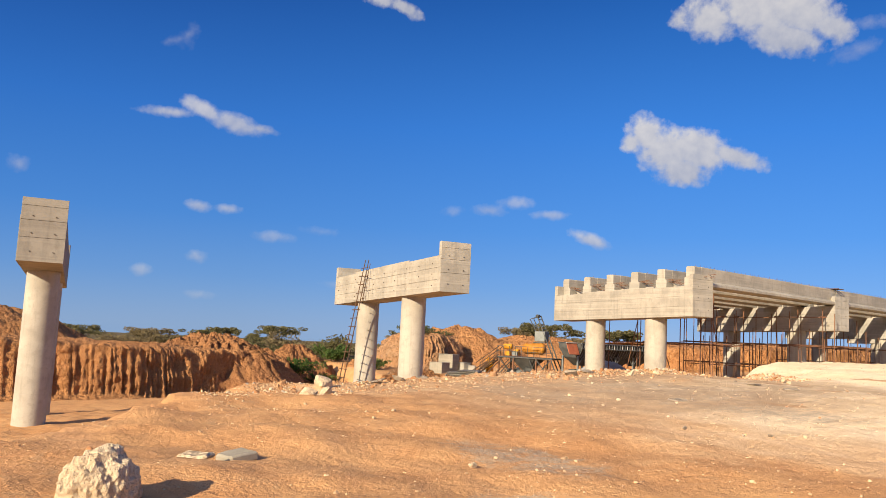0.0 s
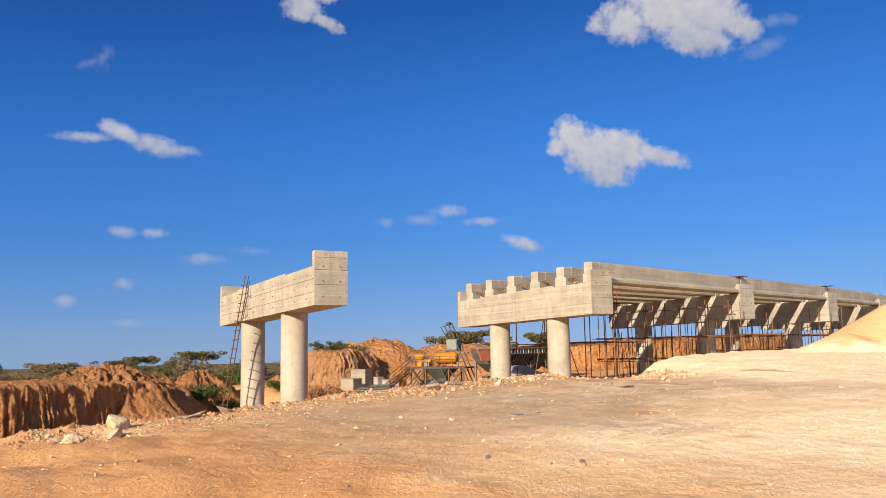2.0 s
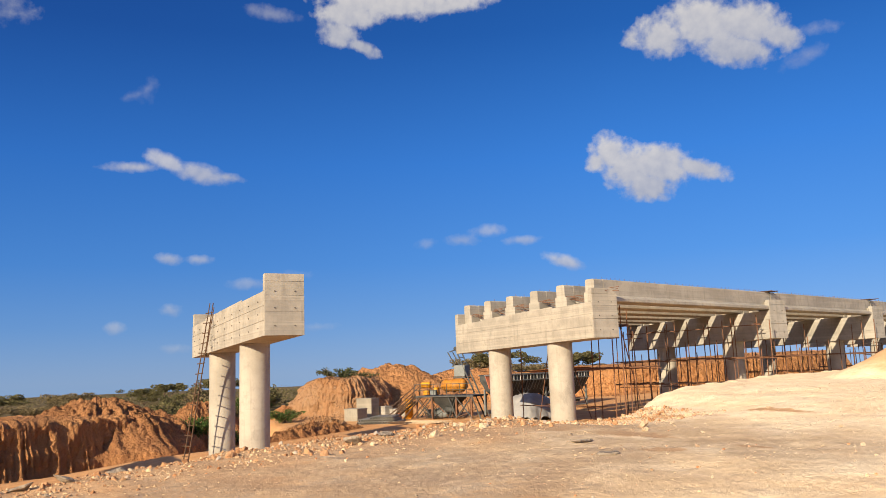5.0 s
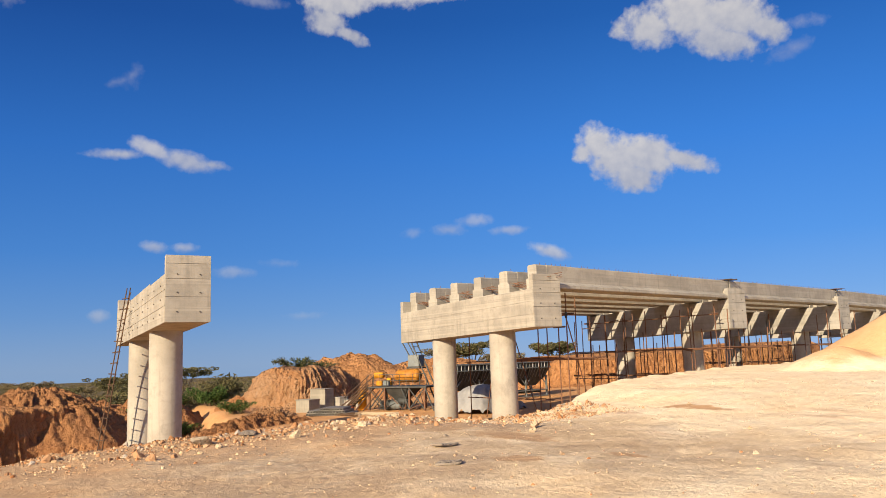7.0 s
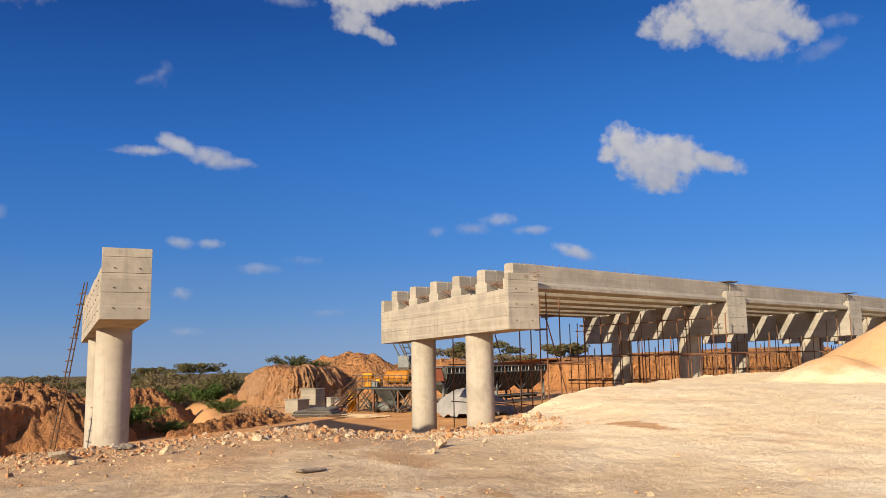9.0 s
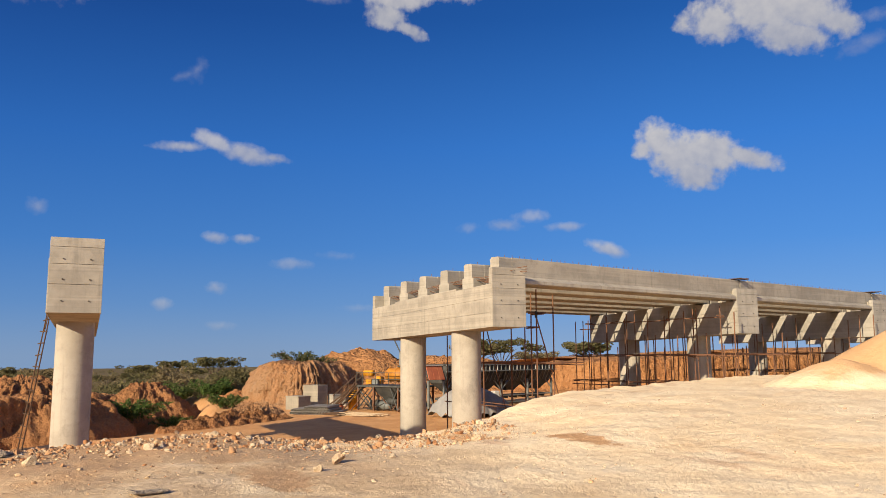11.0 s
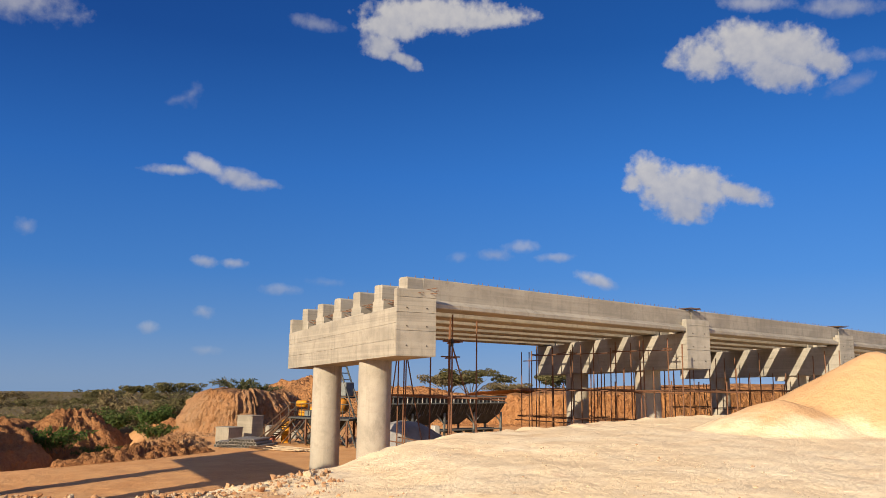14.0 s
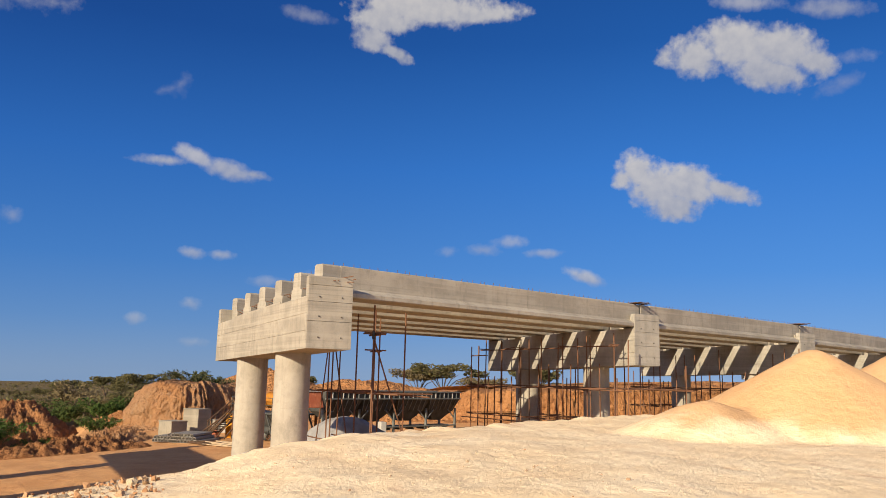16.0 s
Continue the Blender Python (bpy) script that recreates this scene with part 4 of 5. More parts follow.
def build_scaffold(m, rows_y, xs, tops, ledgers, label, foot):
    root = thing("scaffold", m, label, "scaffold", "scaffolds under the bridge")
    for y in rows_y:
        for i, x in enumerate(xs):
            jx = x + random.uniform(-0.12, 0.12)
            t = random.choice(tops)
            rod("standard", std_mesh, (jx, y, foot), (jx + random.uniform(-0.1, 0.1), y + random.uniform(-0.05, 0.05), t), root)
            if random.random() < 0.15:
                z = random.choice(ledgers)
                rod("brace", brace_mesh, (jx, y, z), (jx + random.uniform(0.8, 1.4), y, z + random.uniform(-0.15, 0.15)), root)
        for z in ledgers:
            lo, hi = min(xs) - random.uniform(0.2, 0.7), max(xs) + random.uniform(0.1, 0.6)
            cut = random.uniform(0.35, 0.65)
            mid = lo + (hi - lo) * cut
            rod("ledger", led_mesh, (lo, y - 0.05, z), (mid + 0.3, y - 0.05, z + random.uniform(-0.08, 0.08)), root)
            rod("ledger", led_mesh, (mid, y - 0.06, z + 0.03), (hi, y - 0.06, z + random.uniform(-0.08, 0.08)), root)
    for x in xs[::2]:
        for z in ledgers:
            rod("ledger", led_mesh, (x, rows_y[0] - 0.3, z + 0.06), (x, rows_y[-1] + 0.3, z + 0.06), root)
    return root


random.seed(5)
pier4 = Matrix.Translation((-3.89, 34.28, 0)) @ Matrix.Rotation(0.053, 4, "Z")
pier5 = Matrix.Translation((-7.66, 50.75, 0)) @ Matrix.Rotation(0.128, 4, "Z")
build_scaffold(pier4, (-1.1, 2.9), [0.6 - 0.86 * i for i in range(17)], (2.6, 3.3, 4.4, 4.6, 4.7), (0.35, 2.05), "dense rusty tube scaffold round a bridge pier", -1.9)
build_scaffold(pier4, (-1.15,), [-0.2 - 1.9 * i for i in range(7)], (4.7, 4.75), (4.15,), "upper rusty scaffold tubes in front of the pier cap", -1.9)
build_scaffold(pier5, (-1.1, 2.9), [0.6 - 0.95 * i for i in range(15)], (2.6, 3.3, 4.4, 4.7), (0.8, 2.1), "dense rusty tube scaffold round a bridge pier", -1.2)
build_scaffold(Matrix.Translation((-12.3, 66.8, 0)) @ Matrix.Rotation(0.17, 4, "Z"), (-1.1, 2.9), [0.6 - 1.1 * i for i in range(12)], (2.6, 3.3, 4.4), (0.9, 2.1), "rusty tube scaffold round a far bridge pier", -1.0)


def build_props():
    root = thing("falsework_props", pose(0, 20.0, 0), "tall rusty falsework props with braces under the first span", "scaffold")
    for x, y in ((-1.6, -0.3), (-3.2, 0.4), (-3.6, 1.9), (-4.9, 0.3), (-6.1, 1.8), (-7.6, 0.2), (-9.0, 0.5), (-10.6, 1.6), (-12.2, 0.3)):
        rod("standard", std_mesh, (x, y, height(x, 20 + y) - 0.1), (x + 0.05, y, 5.12 + FALL * x), root)
    for x, y, z in ((-1.6, -0.3, 3.95), (-1.6, -0.26, 4.0), (-3.2, 0.4, 3.4)):
        rod("prop_head", led_mesh, (x - 0.4, y, z), (x + 0.5, y + 0.1, z), root)
        rod("prop_head", led_mesh, (x, y - 0.4, z + 0.05), (x, y + 0.5, z + 0.05), root)
    bm = bmesh.new()
    add_tube(bm, (-1.575, -0.3, 3.8), (-1.575, -0.3, 4.1), 0.06, None, 8)
    part("coupler", bm, steel_dark, root)
    rod("brace", brace_mesh, (-1.6, -0.3, 3.9), (-2.5, 1.6, -0.3), root)
    rod("brace", brace_mesh, (-7.6, 0.2, 4.3), (-5.2, 0.3, -1.2), root)
    rod("brace", brace_mesh, (-9.0, 0.5, 4.2), (-10.9, 0.6, -1.6), root)
    for z, a, b in ((1.7, -12.6, -5.0), (1.72, -6.2, -0.4), (-0.45, -12.4, -4.4)):
        rod("ledger", led_mesh, (a, 0.24, z), (b, 0.24, z + 0.05), root)
        rod("ledger", led_mesh, (a + 0.5, 1.8, z), (b - 0.6, 1.8, z - 0.04), root)
    for x in (-1.7, -4.9, -7.7):
        rod("ledger", led_mesh, (x, -0.4, 1.78), (x, 2.3, 1.78), root)
    rod("standard", std_mesh, (-13.1, 10.8, -1.6), (-13.1, 10.8, 4.3), root)
    rod("ledger", led_mesh, (-14.0, 10.8, 3.74), (-12.1, 10.8, 3.74), root)
    rod("ledger", led_mesh, (-14.4, 10.8, 2.0), (-4.0, 12.6, 2.1), root)
    rod("ledger", led_mesh, (-15.0, 10.8, 0.25), (-6.0, 11.6, 0.3), root)


build_props()


# ---------------------------------------------------------------- concrete mixing plant
def build_mixer():
    ang = math.degrees(math.atan2(3.1, 5.3))
    g = float(base_height(-26, 22)) + 0.05
    root = thing("mixing_plant", pose(-28.7, 20.2, g, 0, 0, ang), "yellow concrete mixer on a steel platform with stairs", "concrete mixer")
    dz = -0.12 - g
    L, W = 5.6, 2.6
    deck = box_part("platform", (L, W, 0.12), (L / 2 + 0.3, W / 2, dz), steel_dark, root)
    for u in (0.5, 2.0, 4.3, 5.7):
        for v in (0.1, W - 0.1):
            box_part("leg", (0.14, 0.14, dz), (u, v, dz / 2), rust, root)
    for u0, u1 in ((0.5, 2.0), (4.3, 5.7), (3.6, 4.3)):
        tube_part("brace", (u0, 0.06, 0.1), (u1, 0.06, dz - 0.1), 0.05, steel_dark, root)
        tube_part("brace", (u1, 0.06, 0.1), (u0, 0.06, dz - 0.1), 0.05, steel_dark, root)
    tube_part("brace", (5.7, 0.1, dz), (6.5, 0.1, 0.0), 0.06, steel_dark, root)
    bm = bmesh.new()
    r = bmesh.ops.create_cone(bm, cap_ends=True, segments=4, radius1=0.4, radius2=1.7, depth=1.15)
    bmesh.ops.transform(bm, matrix=Matrix.Translation((2.9, W / 2, dz - 0.62)) @ Matrix.Rotation(math.pi / 4, 4, "Z"), verts=r["verts"])
    part("discharge_hopper", bm, steel_dark, root)
    for k, (u, v, rr) in enumerate(((2.5, 0.9, 0.34), (3.2, 1.2, 0.30), (2.2, 1.5, 0.26), (3.5, 0.6, 0.22))):
        tube_part("roller", (u - 0.5, v, 0.35 + 0.12 * k), (u + 0.5, v, 0.32 + 0.1 * k), rr, steel_dark if k % 2 else steel_grey, root, "", 14)
    # drum with end rings, motor and gearbox
    bm = bmesh.new()
    for u0, u1, r0, r1 in ((2.4, 2.65, 0.32, 0.50), (2.65, 4.35, 0.50, 0.50), (4.35, 4.6, 0.50, 0.36)):
        add_tube(bm, (u0, 1.2, dz + 0.85), (u1, 1.2, dz + 0.85), r0, r1, 22)
    drum = part("drum", bm, ochre, root, "rusty ochre painted drum", True)
    for u in (2.8, 3.5, 4.3):
        tube_part("hoop", (u - 0.05, 1.2, dz + 0.85), (u + 0.05, 1.2, dz + 0.85), 0.54, make_hoop, drum, "", 22)
    box_part("motor_housing", (0.55, 0.5, 0.42), (1.15, 0.7, dz + 0.33), yellow, root, "yellow motor box", 0.05)
    box_part("gearbox", (0.42, 0.5, 0.62), (1.95, 0.9, dz + 0.43), yellow, root, "", 0.06)
    tube_part("motor", (0.8, 0.5, dz + 0.95), (1.6, 0.5, dz + 0.95), 0.24, yellow, root, "", 14)
    box_part("control_box", (0.55, 0.25, 0.4), (2.1, 0.2, dz + 0.35), steel_grey, root)
    box_part("skip_bucket", (1.05, 0.9, 0.95), (4.05, 1.6, dz + 2.0), steel_grey, root, "grey steel skip", 0.05)
    box_part("skip_frame", (1.2, 1.0, 0.10), (4.05, 1.6, dz + 1.45), steel_dark, root)
    # inclined skip rails
    for v in (1.2, 2.0):
        tube_part("skip_rail", (6.3, v, 0.0), (3.7, v, dz + 3.9), 0.06, steel_dark, root)
        tube_part("mast", (3.0, v, dz + 3.55), (3.75, v, dz + 2.3), 0.05, steel_dark, root)
    for f in (0.70, 0.78, 0.86, 0.94):
        u, z = 6.3 + (3.7 - 6.3) * f, (dz + 3.9) * f
        tube_part("cross_bar", (u, 1.2, z), (u, 2.0, z), 0.035, steel_grey, root, "", 6)
    tube_part("pulley", (3.6, 1.4, dz + 3.85), (3.6, 1.8, dz + 3.85), 0.16, steel_dark, root, "", 12)
    tube_part("mast_arm", (2.95, 1.6, dz + 3.6), (3.75, 1.6, dz + 3.8), 0.05, steel_dark, root, "", 6)
    # handrail round the platform
    for u in np.arange(0.35, 5.95, 0.62):
        tube_part("rail_post", (u, 0.04, dz + 0.05), (u, 0.04, dz + 1.0), 0.022, steel_dark, root, "", 6)
    for z in (0.52, 1.0):
        tube_part("handrail", (0.3, 0.04, dz + z), (5.9, 0.04, dz + z), 0.022, steel_dark, root, "", 6)
    for i in range(30):
        u = random.uniform(0.2, 5.6)
        tube_part("spare_tube", (u, random.uniform(-0.4, 1.8), 0.05 + random.uniform(0, 0.3)), (u + random.uniform(-1.6, 1.6), random.uniform(-0.2, 2.0), random.uniform(0.1, dz - 0.2)), 0.035, random.choice((steel_dark, rust, wood)), root, "", 6)
    box_part("pump_box", (0.9, 0.8, 0.7), (1.4, 1.3, 0.36), steel_dark, root, "", 0.04)
    # stairs, with leaning poles against them
    low, top_s = Vector((-2.15, 0.0, 0.02)), Vector((0.35, 0.3, dz))
    for v in (0.0, 0.85):
        off = Vector((0, v, 0))
        tube_part("stringer", top_s + off, low + off, 0.085, wood, root, "", 6)
        tube_part("stair_rail", top_s + off + Vector((0, 0, 0.95)), low + off + Vector((0.2, 0, 1.0)), 0.04, wood, root, "", 6)
        for f in (0.1, 0.36, 0.63, 0.9):
            a = top_s.lerp(low, f) + off
            tube_part("stair_post", a, a + Vector((0, 0, 0.97)), 0.03, wood, root, "", 6)
    for i in range(10):
        a = top_s.lerp(low, (i + 0.6) / 10.5) + Vector((0, 0.42, 0))
        box_part("tread", (0.26, 0.85, 0.05), a, wood, root)
    for u0, u1, z1 in ((-1.4, 0.5, dz + 0.2), (-0.6, 0.9, dz - 0.1), (-2.6, -0.6, 1.3), (0.2, 1.6, dz - 0.2), (-1.9, 0.2, 1.9)):
        tube_part("leaning_pole", (u0, -0.35, 0.0), (u1, -0.02, z1), 0.055, wood, root, "", 6)
    return root


make_hoop = ochre
build_mixer()


def build_silo_drum():
    x, y = -30.6, 20.9
    root = thing("oil_drum", pose(x, y, float(base_height(x, y))), "upright yellow steel drum beside the mixer stairs", "drum")
    bm = bmesh.new()
    add_tube(bm, (0, 0, 0), (0, 0, 1.67), 0.36, None, 20)
    part("shell", bm, yellow, root, "", True)
    for z in (0.02, 0.56, 1.12, 1.65):
        tube_part("hoop", (0, 0, z - 0.02), (0, 0, z + 0.02), 0.38, yellow, root, "", 20)


build_silo_drum()


def build_bag():
    x, y = -30.6, 19.7
    bm = bmesh.new()
    bmesh.ops.create_icosphere(bm, subdivisions=4, radius=1.0)
    for v in bm.verts:
        p = v.co.copy()
        f = 1 + 0.22 * fbm(p.x * 1.3, p.y * 1.3, p.z * 1.3 + 2, 4)
        v.co = Vector((p.x * 0.5 * f, p.y * 0.42 * f, max(p.z, -0.35) * 0.42 * f))
    ob = part("sack", bm, sack_mat, None, "", True)
    ob.location = (x, y, float(base_height(x, y)) + 0.15)
    tagged(ob, "slumped faded red plastic sack on the ground", "sack")


build_bag()


# ---------------------------------------------------------------- aggregate hoppers
def build_hopper():
    a, b = Vector((-21.3, 24.6, 0)), Vector((-25.1, 36.1, 0))
    d = b - a
    ang = math.degrees(math.atan2(d.y, d.x))
    g = float(base_height(-23, 31))
    root = thing("aggregate_hopper", pose(a.x, a.y, g, 0, 0, ang), "long grey steel aggregate hopper with four bins on frames", "hopper")
    L, top = d.length, 1.42 - g
    n = 4
    w = L / n
    for i in range(n):
        u0 = i * w
        bm = bmesh.new()
        v0, v1 = 0.0, 2.4
        up = [(u0 + 0.02, v0), (u0 + w - 0.02, v0), (u0 + w - 0.02, v1), (u0 + 0.02, v1)]
        md = [(u0 + 0.25, v0 + 0.45), (u0 + w - 0.25, v0 + 0.45), (u0 + w - 0.25, v1 - 0.45), (u0 + 0.25, v1 - 0.45)]
        lo = [(u0 + w / 2 - 0.4, 0.85), (u0 + w / 2 + 0.4, 0.85), (u0 + w / 2 + 0.4, 1.55), (u0 + w / 2 - 0.4, 1.55)]
        rings = [[bm.verts.new((x, y, z)) for x, y in ring] for ring, z in ((up, top), (up, top - 0.42), (md, top - 1.25), (lo, top - 1.95))]
        for p, q in zip(rings, rings[1:]):
            for j in range(4):
                bm.faces.new((p[j], q[j], q[(j + 1) % 4], p[(j + 1) % 4]))
        bm.faces.new(rings[-1])
        me_ob = part("bin", bm, steel_dark, root, "dark steel tapering bin")
        sol = me_ob.modifiers.new("thick", "SOLIDIFY")
        sol.thickness = 0.03
        k = 0
        while k * 0.42 + 0.1 < w:
            u = u0 + 0.1 + k * 0.42
            box_part("rib", (0.06, 0.05, 0.46), (u, -0.03, top - 0.20), pale_metal if k % 2 else steel_grey, root, "", 0.006)
            uu = min(max(u, u0 + 0.28), u0 + w - 0.28)
            tube_part("stiffener", (u, -0.02, top - 0.44), (uu, 0.42, top - 1.24), 0.03, steel_grey, root, "", 5)
            k += 1
    box_part("rim", (L + 0.1, 0.10, 0.09), (L / 2, -0.03, top + 0.02), steel_grey, root)
    box_part("rim", (L + 0.1, 0.10, 0.09), (L / 2, 2.43, top + 0.02), steel_grey, root)
    box_part("rim", (L + 0.1, 0.08, 0.08), (L / 2, -0.04, top - 0.44), steel_grey, root)
    for i in range(n + 1):
        u = min(max(i * w, 0.1), L - 0.1)
        for v in (0.4, 2.0):
            box_part("leg", (0.14, 0.14, top - 1.1), (u, v, (top - 1.1) / 2), steel_grey, root)
        for sg in (-1, 1):
            if 0 < u + sg * 0.9 < L:
                tube_part("brace", (u, 0.4, top - 1.9), (u + sg * 0.75, 0.4, top - 1.2), 0.05, steel_grey, root, "", 6)
    box_part("conveyor", (L - 0.6, 0.7, 0.16), (L / 2, 1.2, top - 2.35), steel_dark, root)
    for z in (0.25, 0.75):
        tube_part("frame_rail", (0.1, 0.3, z), (L - 0.1, 0.3, z), 0.05, steel_grey, root, "", 6)
    for u in np.arange(0.6, L, 1.1):
        tube_part("roller", (u, 0.82, top - 2.5), (u, 1.6, top - 2.5), 0.07, steel_dark, root, "", 8)
    # faded red wing panels at the near end
    for k in range(3):
        box_part("wing_panel", (0.48, 0.05, 1.0), (-1.5 + k * 0.5, 0.3, top - 0.45), orange_red, root, "faded red sheet panel", 0.01, Matrix.Translation((-1.3 + k * 0.5, 0.3, top - 0.5)) @ Matrix.Rotation(-0.35, 4, "X"))
    box_part("wing_frame", (1.7, 0.08, 0.08), (-0.8, 0.42, top + 0.02), pale_metal, root)
    return root


build_hopper()
cb = thing("switch_box", pose(-21.2, 28.4, float(base_height(-21.2, 28.4))), "pale electrical switch box on a post by the hopper", "box")
box_part("cabinet", (0.55, 0.4, 0.75), (0, 0, 0.95), pale_metal, cb, "", 0.03)
box_part("post", (0.1, 0.1, 0.6), (0, 0, 0.3), steel_dark, cb)


def build_tarp():
    cx, cy = -18.4, 25.2
    bm = bmesh.new()
    n, m = 46, 30
    g = float(base_height(cx, cy))
    rows_ = []
    for i in range(n + 1):
        row = []
        for j in range(m + 1):
            u, v = i / n * 2 - 1, j / m * 2 - 1
            x, y = v * 1.9, u * 2.55
            r = max(abs(u) ** 2.6, abs(v) ** 2.6)
            h = 1.75 * (1 - r) * (0.85 + 0.25 * math.cos(u * 1.6 + 0.7)) + 0.10 * fbm(u * 2, v * 2, 3, 3) + 0.07 * abs(math.sin(8 * u + 5 * v + 3 * fbm(v * 2, u, 1, 2))) * r * 4 + 0.10 * fbm(u * 5, v * 5, 6, 3)
            row.append(bm.verts.new((x, y, max(h, 0.02) + 0.03)))
        rows_.append(row)
    for i in range(n):
        for j in range(m):
            bm.faces.new((rows_[i][j], rows_[i + 1][j], rows_[i + 1][j + 1], rows_[i][j + 1]))
    ob = part("tarpaulin", bm, tarp_mat, None, "", True)
    ob.location = (cx, cy, g)
    ob.rotation_euler = (0, 0, 0.3)
    tagged(ob, "grey tarpaulin draped over a stack of bags", "tarpaulin")


build_tarp()


# ---------------------------------------------------------------- concrete blocks, pipes, planks
def block(x, y, size, turn, mat, label):
    z = float(base_height(x, y))
    r = thing("concrete_block", pose(x, y, z - 0.05, 0, 0, turn), label, "concrete block", "concrete blocks by the mound")
    bm = bmesh.new()
    add_box(bm, size, (0, 0, size[2] / 2), None, 0.035)
    for v in bm.verts:
        v.co += Vector((fbm(v.co.x, v.co.y, v.co.z), fbm(v.co.y, v.co.z, 4), 0)) * 0.02
    part("block_body", bm, mat, r)
    box_part("lid_edge", (size[0] + 0.06, size[1] + 0.06, 0.08), (0, 0, size[2] + 0.02), mat, r, "", 0.02)


block(-34.6, 17.6, (1.5, 1.35, 1.05), 28, concrete_wall, "square weathered concrete tank with a rim")
block(-36.6, 19.6, (1.7, 1.2, 1.75), 30, concrete_wall, "taller weathered concrete tank with a rim")
block(-36.2, 21.2, (0.9, 0.9, 0.9), 15, concrete_grey, "small grey concrete block")
block(-35.2, 21.6, (0.7, 0.7, 0.65), 50, concrete_grey, "small grey concrete block")
block(-34.0, 22.2, (0.8, 0.6, 0.55), 70, concrete_grey, "small grey concrete block")


def pipe_mesh():
    bm = bmesh.new()
    n, L = 12, 2.6
    rings = [[bm.verts.new((r * math.cos(2 * math.pi * j / n), y, r * math.sin(2 * math.pi * j / n))) for j in range(n)] for r, y in ((0.11, 0), (0.11, L), (0.09, L), (0.09, 0))]
    for a, b in zip(rings, rings[1:] + rings[:1]):
        for j in range(n):
            bm.faces.new((a[j], a[(j + 1) % n], b[(j + 1) % n], b[j]))
    bmesh.ops.recalc_face_normals(bm, faces=bm.faces[:])
    me = bpy.data.meshes.new("pipe")
    bm.to_mesh(me)
    bm.free()
    me.materials.append(concrete_grey)
    return me


pm = pipe_mesh()
pg = float(base_height(-31, 17.5))
stack = thing("pipe_stack", pose(-29.2, 15.6, pg, 0, 0, -38 + 90), "low stack of short grey concrete pipes", "pipes")
for layer, count in ((0, 15), (1, 13), (2, 8)):
    for i in range(count):
        share("pipe", pm, stack, pose(0.12 * layer + i * 0.235 + (0 if layer < 2 else 0.9), random.uniform(-0.12, 0.12), 0.11 + layer * 0.195))


def planks(x, y, n, turn, length, mat, label):
    z = height(x, y)
    r = thing("plank_pile", pose(x, y, z, 0, 0, turn), label, "planks", "planks on the ground")
    for i in range(n):
        box_part("plank", (length * random.uniform(0.7, 1.1), 0.14, 0.05), (0, 0, 0), mat, r, "", 0.006, Matrix.Translation((random.uniform(-0.3, 0.3), i * 0.16 - n * 0.08, 0.04 + 0.05 * (i % 3))) @ Matrix.Rotation(random.uniform(-0.2, 0.2), 4, "Z"))


random.seed(8)
planks(-27.5, 18.2, 7, 30, 4.5, wood, "loose weathered planks lying before the mixer")
planks(-24.5, 19.6, 9, 18, 4.0, timber, "scattered pale timber lengths on the ground")
planks(-31.5, 19.3, 5, 40, 2.6, timber, "short pale timbers on top of the ground by the pipes")


# ---------------------------------------------------------------- stones and rubble
def rock_mesh(seed, mat, squash=0.72):
    """A broken stone: the hull of a few random points, with flat faces and sharp edges."""
    rnd = np.random.RandomState(seed)
    bm = bmesh.new()
    for _ in range(15):
        v = rnd.normal(0, 1, 3)
        v /= np.linalg.norm(v) + 1e-6
        v *= rnd.uniform(0.7, 1.1)
        bm.verts.new((v[0], v[1] * 0.8, v[2] * squash))
    out = bmesh.ops.convex_hull(bm, input=bm.verts[:])
    bmesh.ops.delete(bm, geom=[v for v in out["geom_interior"] if isinstance(v, bmesh.types.BMVert)], context="VERTS")
    bmesh.ops.bevel(bm, geom=bm.edges[:], offset=0.045, segments=1, affect="EDGES")
    me = bpy.data.meshes.new("stone")
    bm.to_mesh(me)
    bm.free()
    me.materials.append(mat)
    return me


ROCKS = [rock_mesh(i + 60, m) for i, m in enumerate((stone_mat, stone_mat, stone_red, stone_red, stone_grey, stone_grey, stone_mat, stone_red))]
random.seed(11)


def stone(x, y, s, kind, label, group="", flat=1.0):
    ob = new("stone", ROCKS[kind])
    ob.matrix_basis = Matrix.Translation((x, y, height(x, y) + s * 0.28 * flat)) @ Euler((random.uniform(-0.5, 0.5), random.uniform(-0.5, 0.5), random.uniform(0, 6.28))).to_matrix().to_4x4() @ Matrix.Diagonal((s, s * random.uniform(0.75, 1.1), s * flat * random.uniform(0.75, 1.0), 1))
    return tagged(ob, label, "stone", group)


for i in range(120):
    y = random.choice((random.uniform(-12.5, -8.5), random.uniform(-8, 9), random.uniform(-3, 9.0), random.uniform(-1, 9.0)))
    e = float(crest(y))
    x = e + random.gauss(1.3, 1.1) + (0.6 if y < 8 else 0)
    s = min(0.2, max(0.045, random.lognormvariate(-2.85, 0.5)))
    k = random.choice((0, 1, 6, 2, 2, 3, 3, 7) if y > -6 else (0, 1, 6, 4, 2, 5))
    stone(x, y, s, k, ("pale limestone lump in the rubble along the edge", "soil-stained stone in the rubble along the edge", "grey broken stone in the rubble along the edge")[0 if k in (0, 1, 6) else 1 if k in (2, 3, 7) else 2], "rubble along the edge")
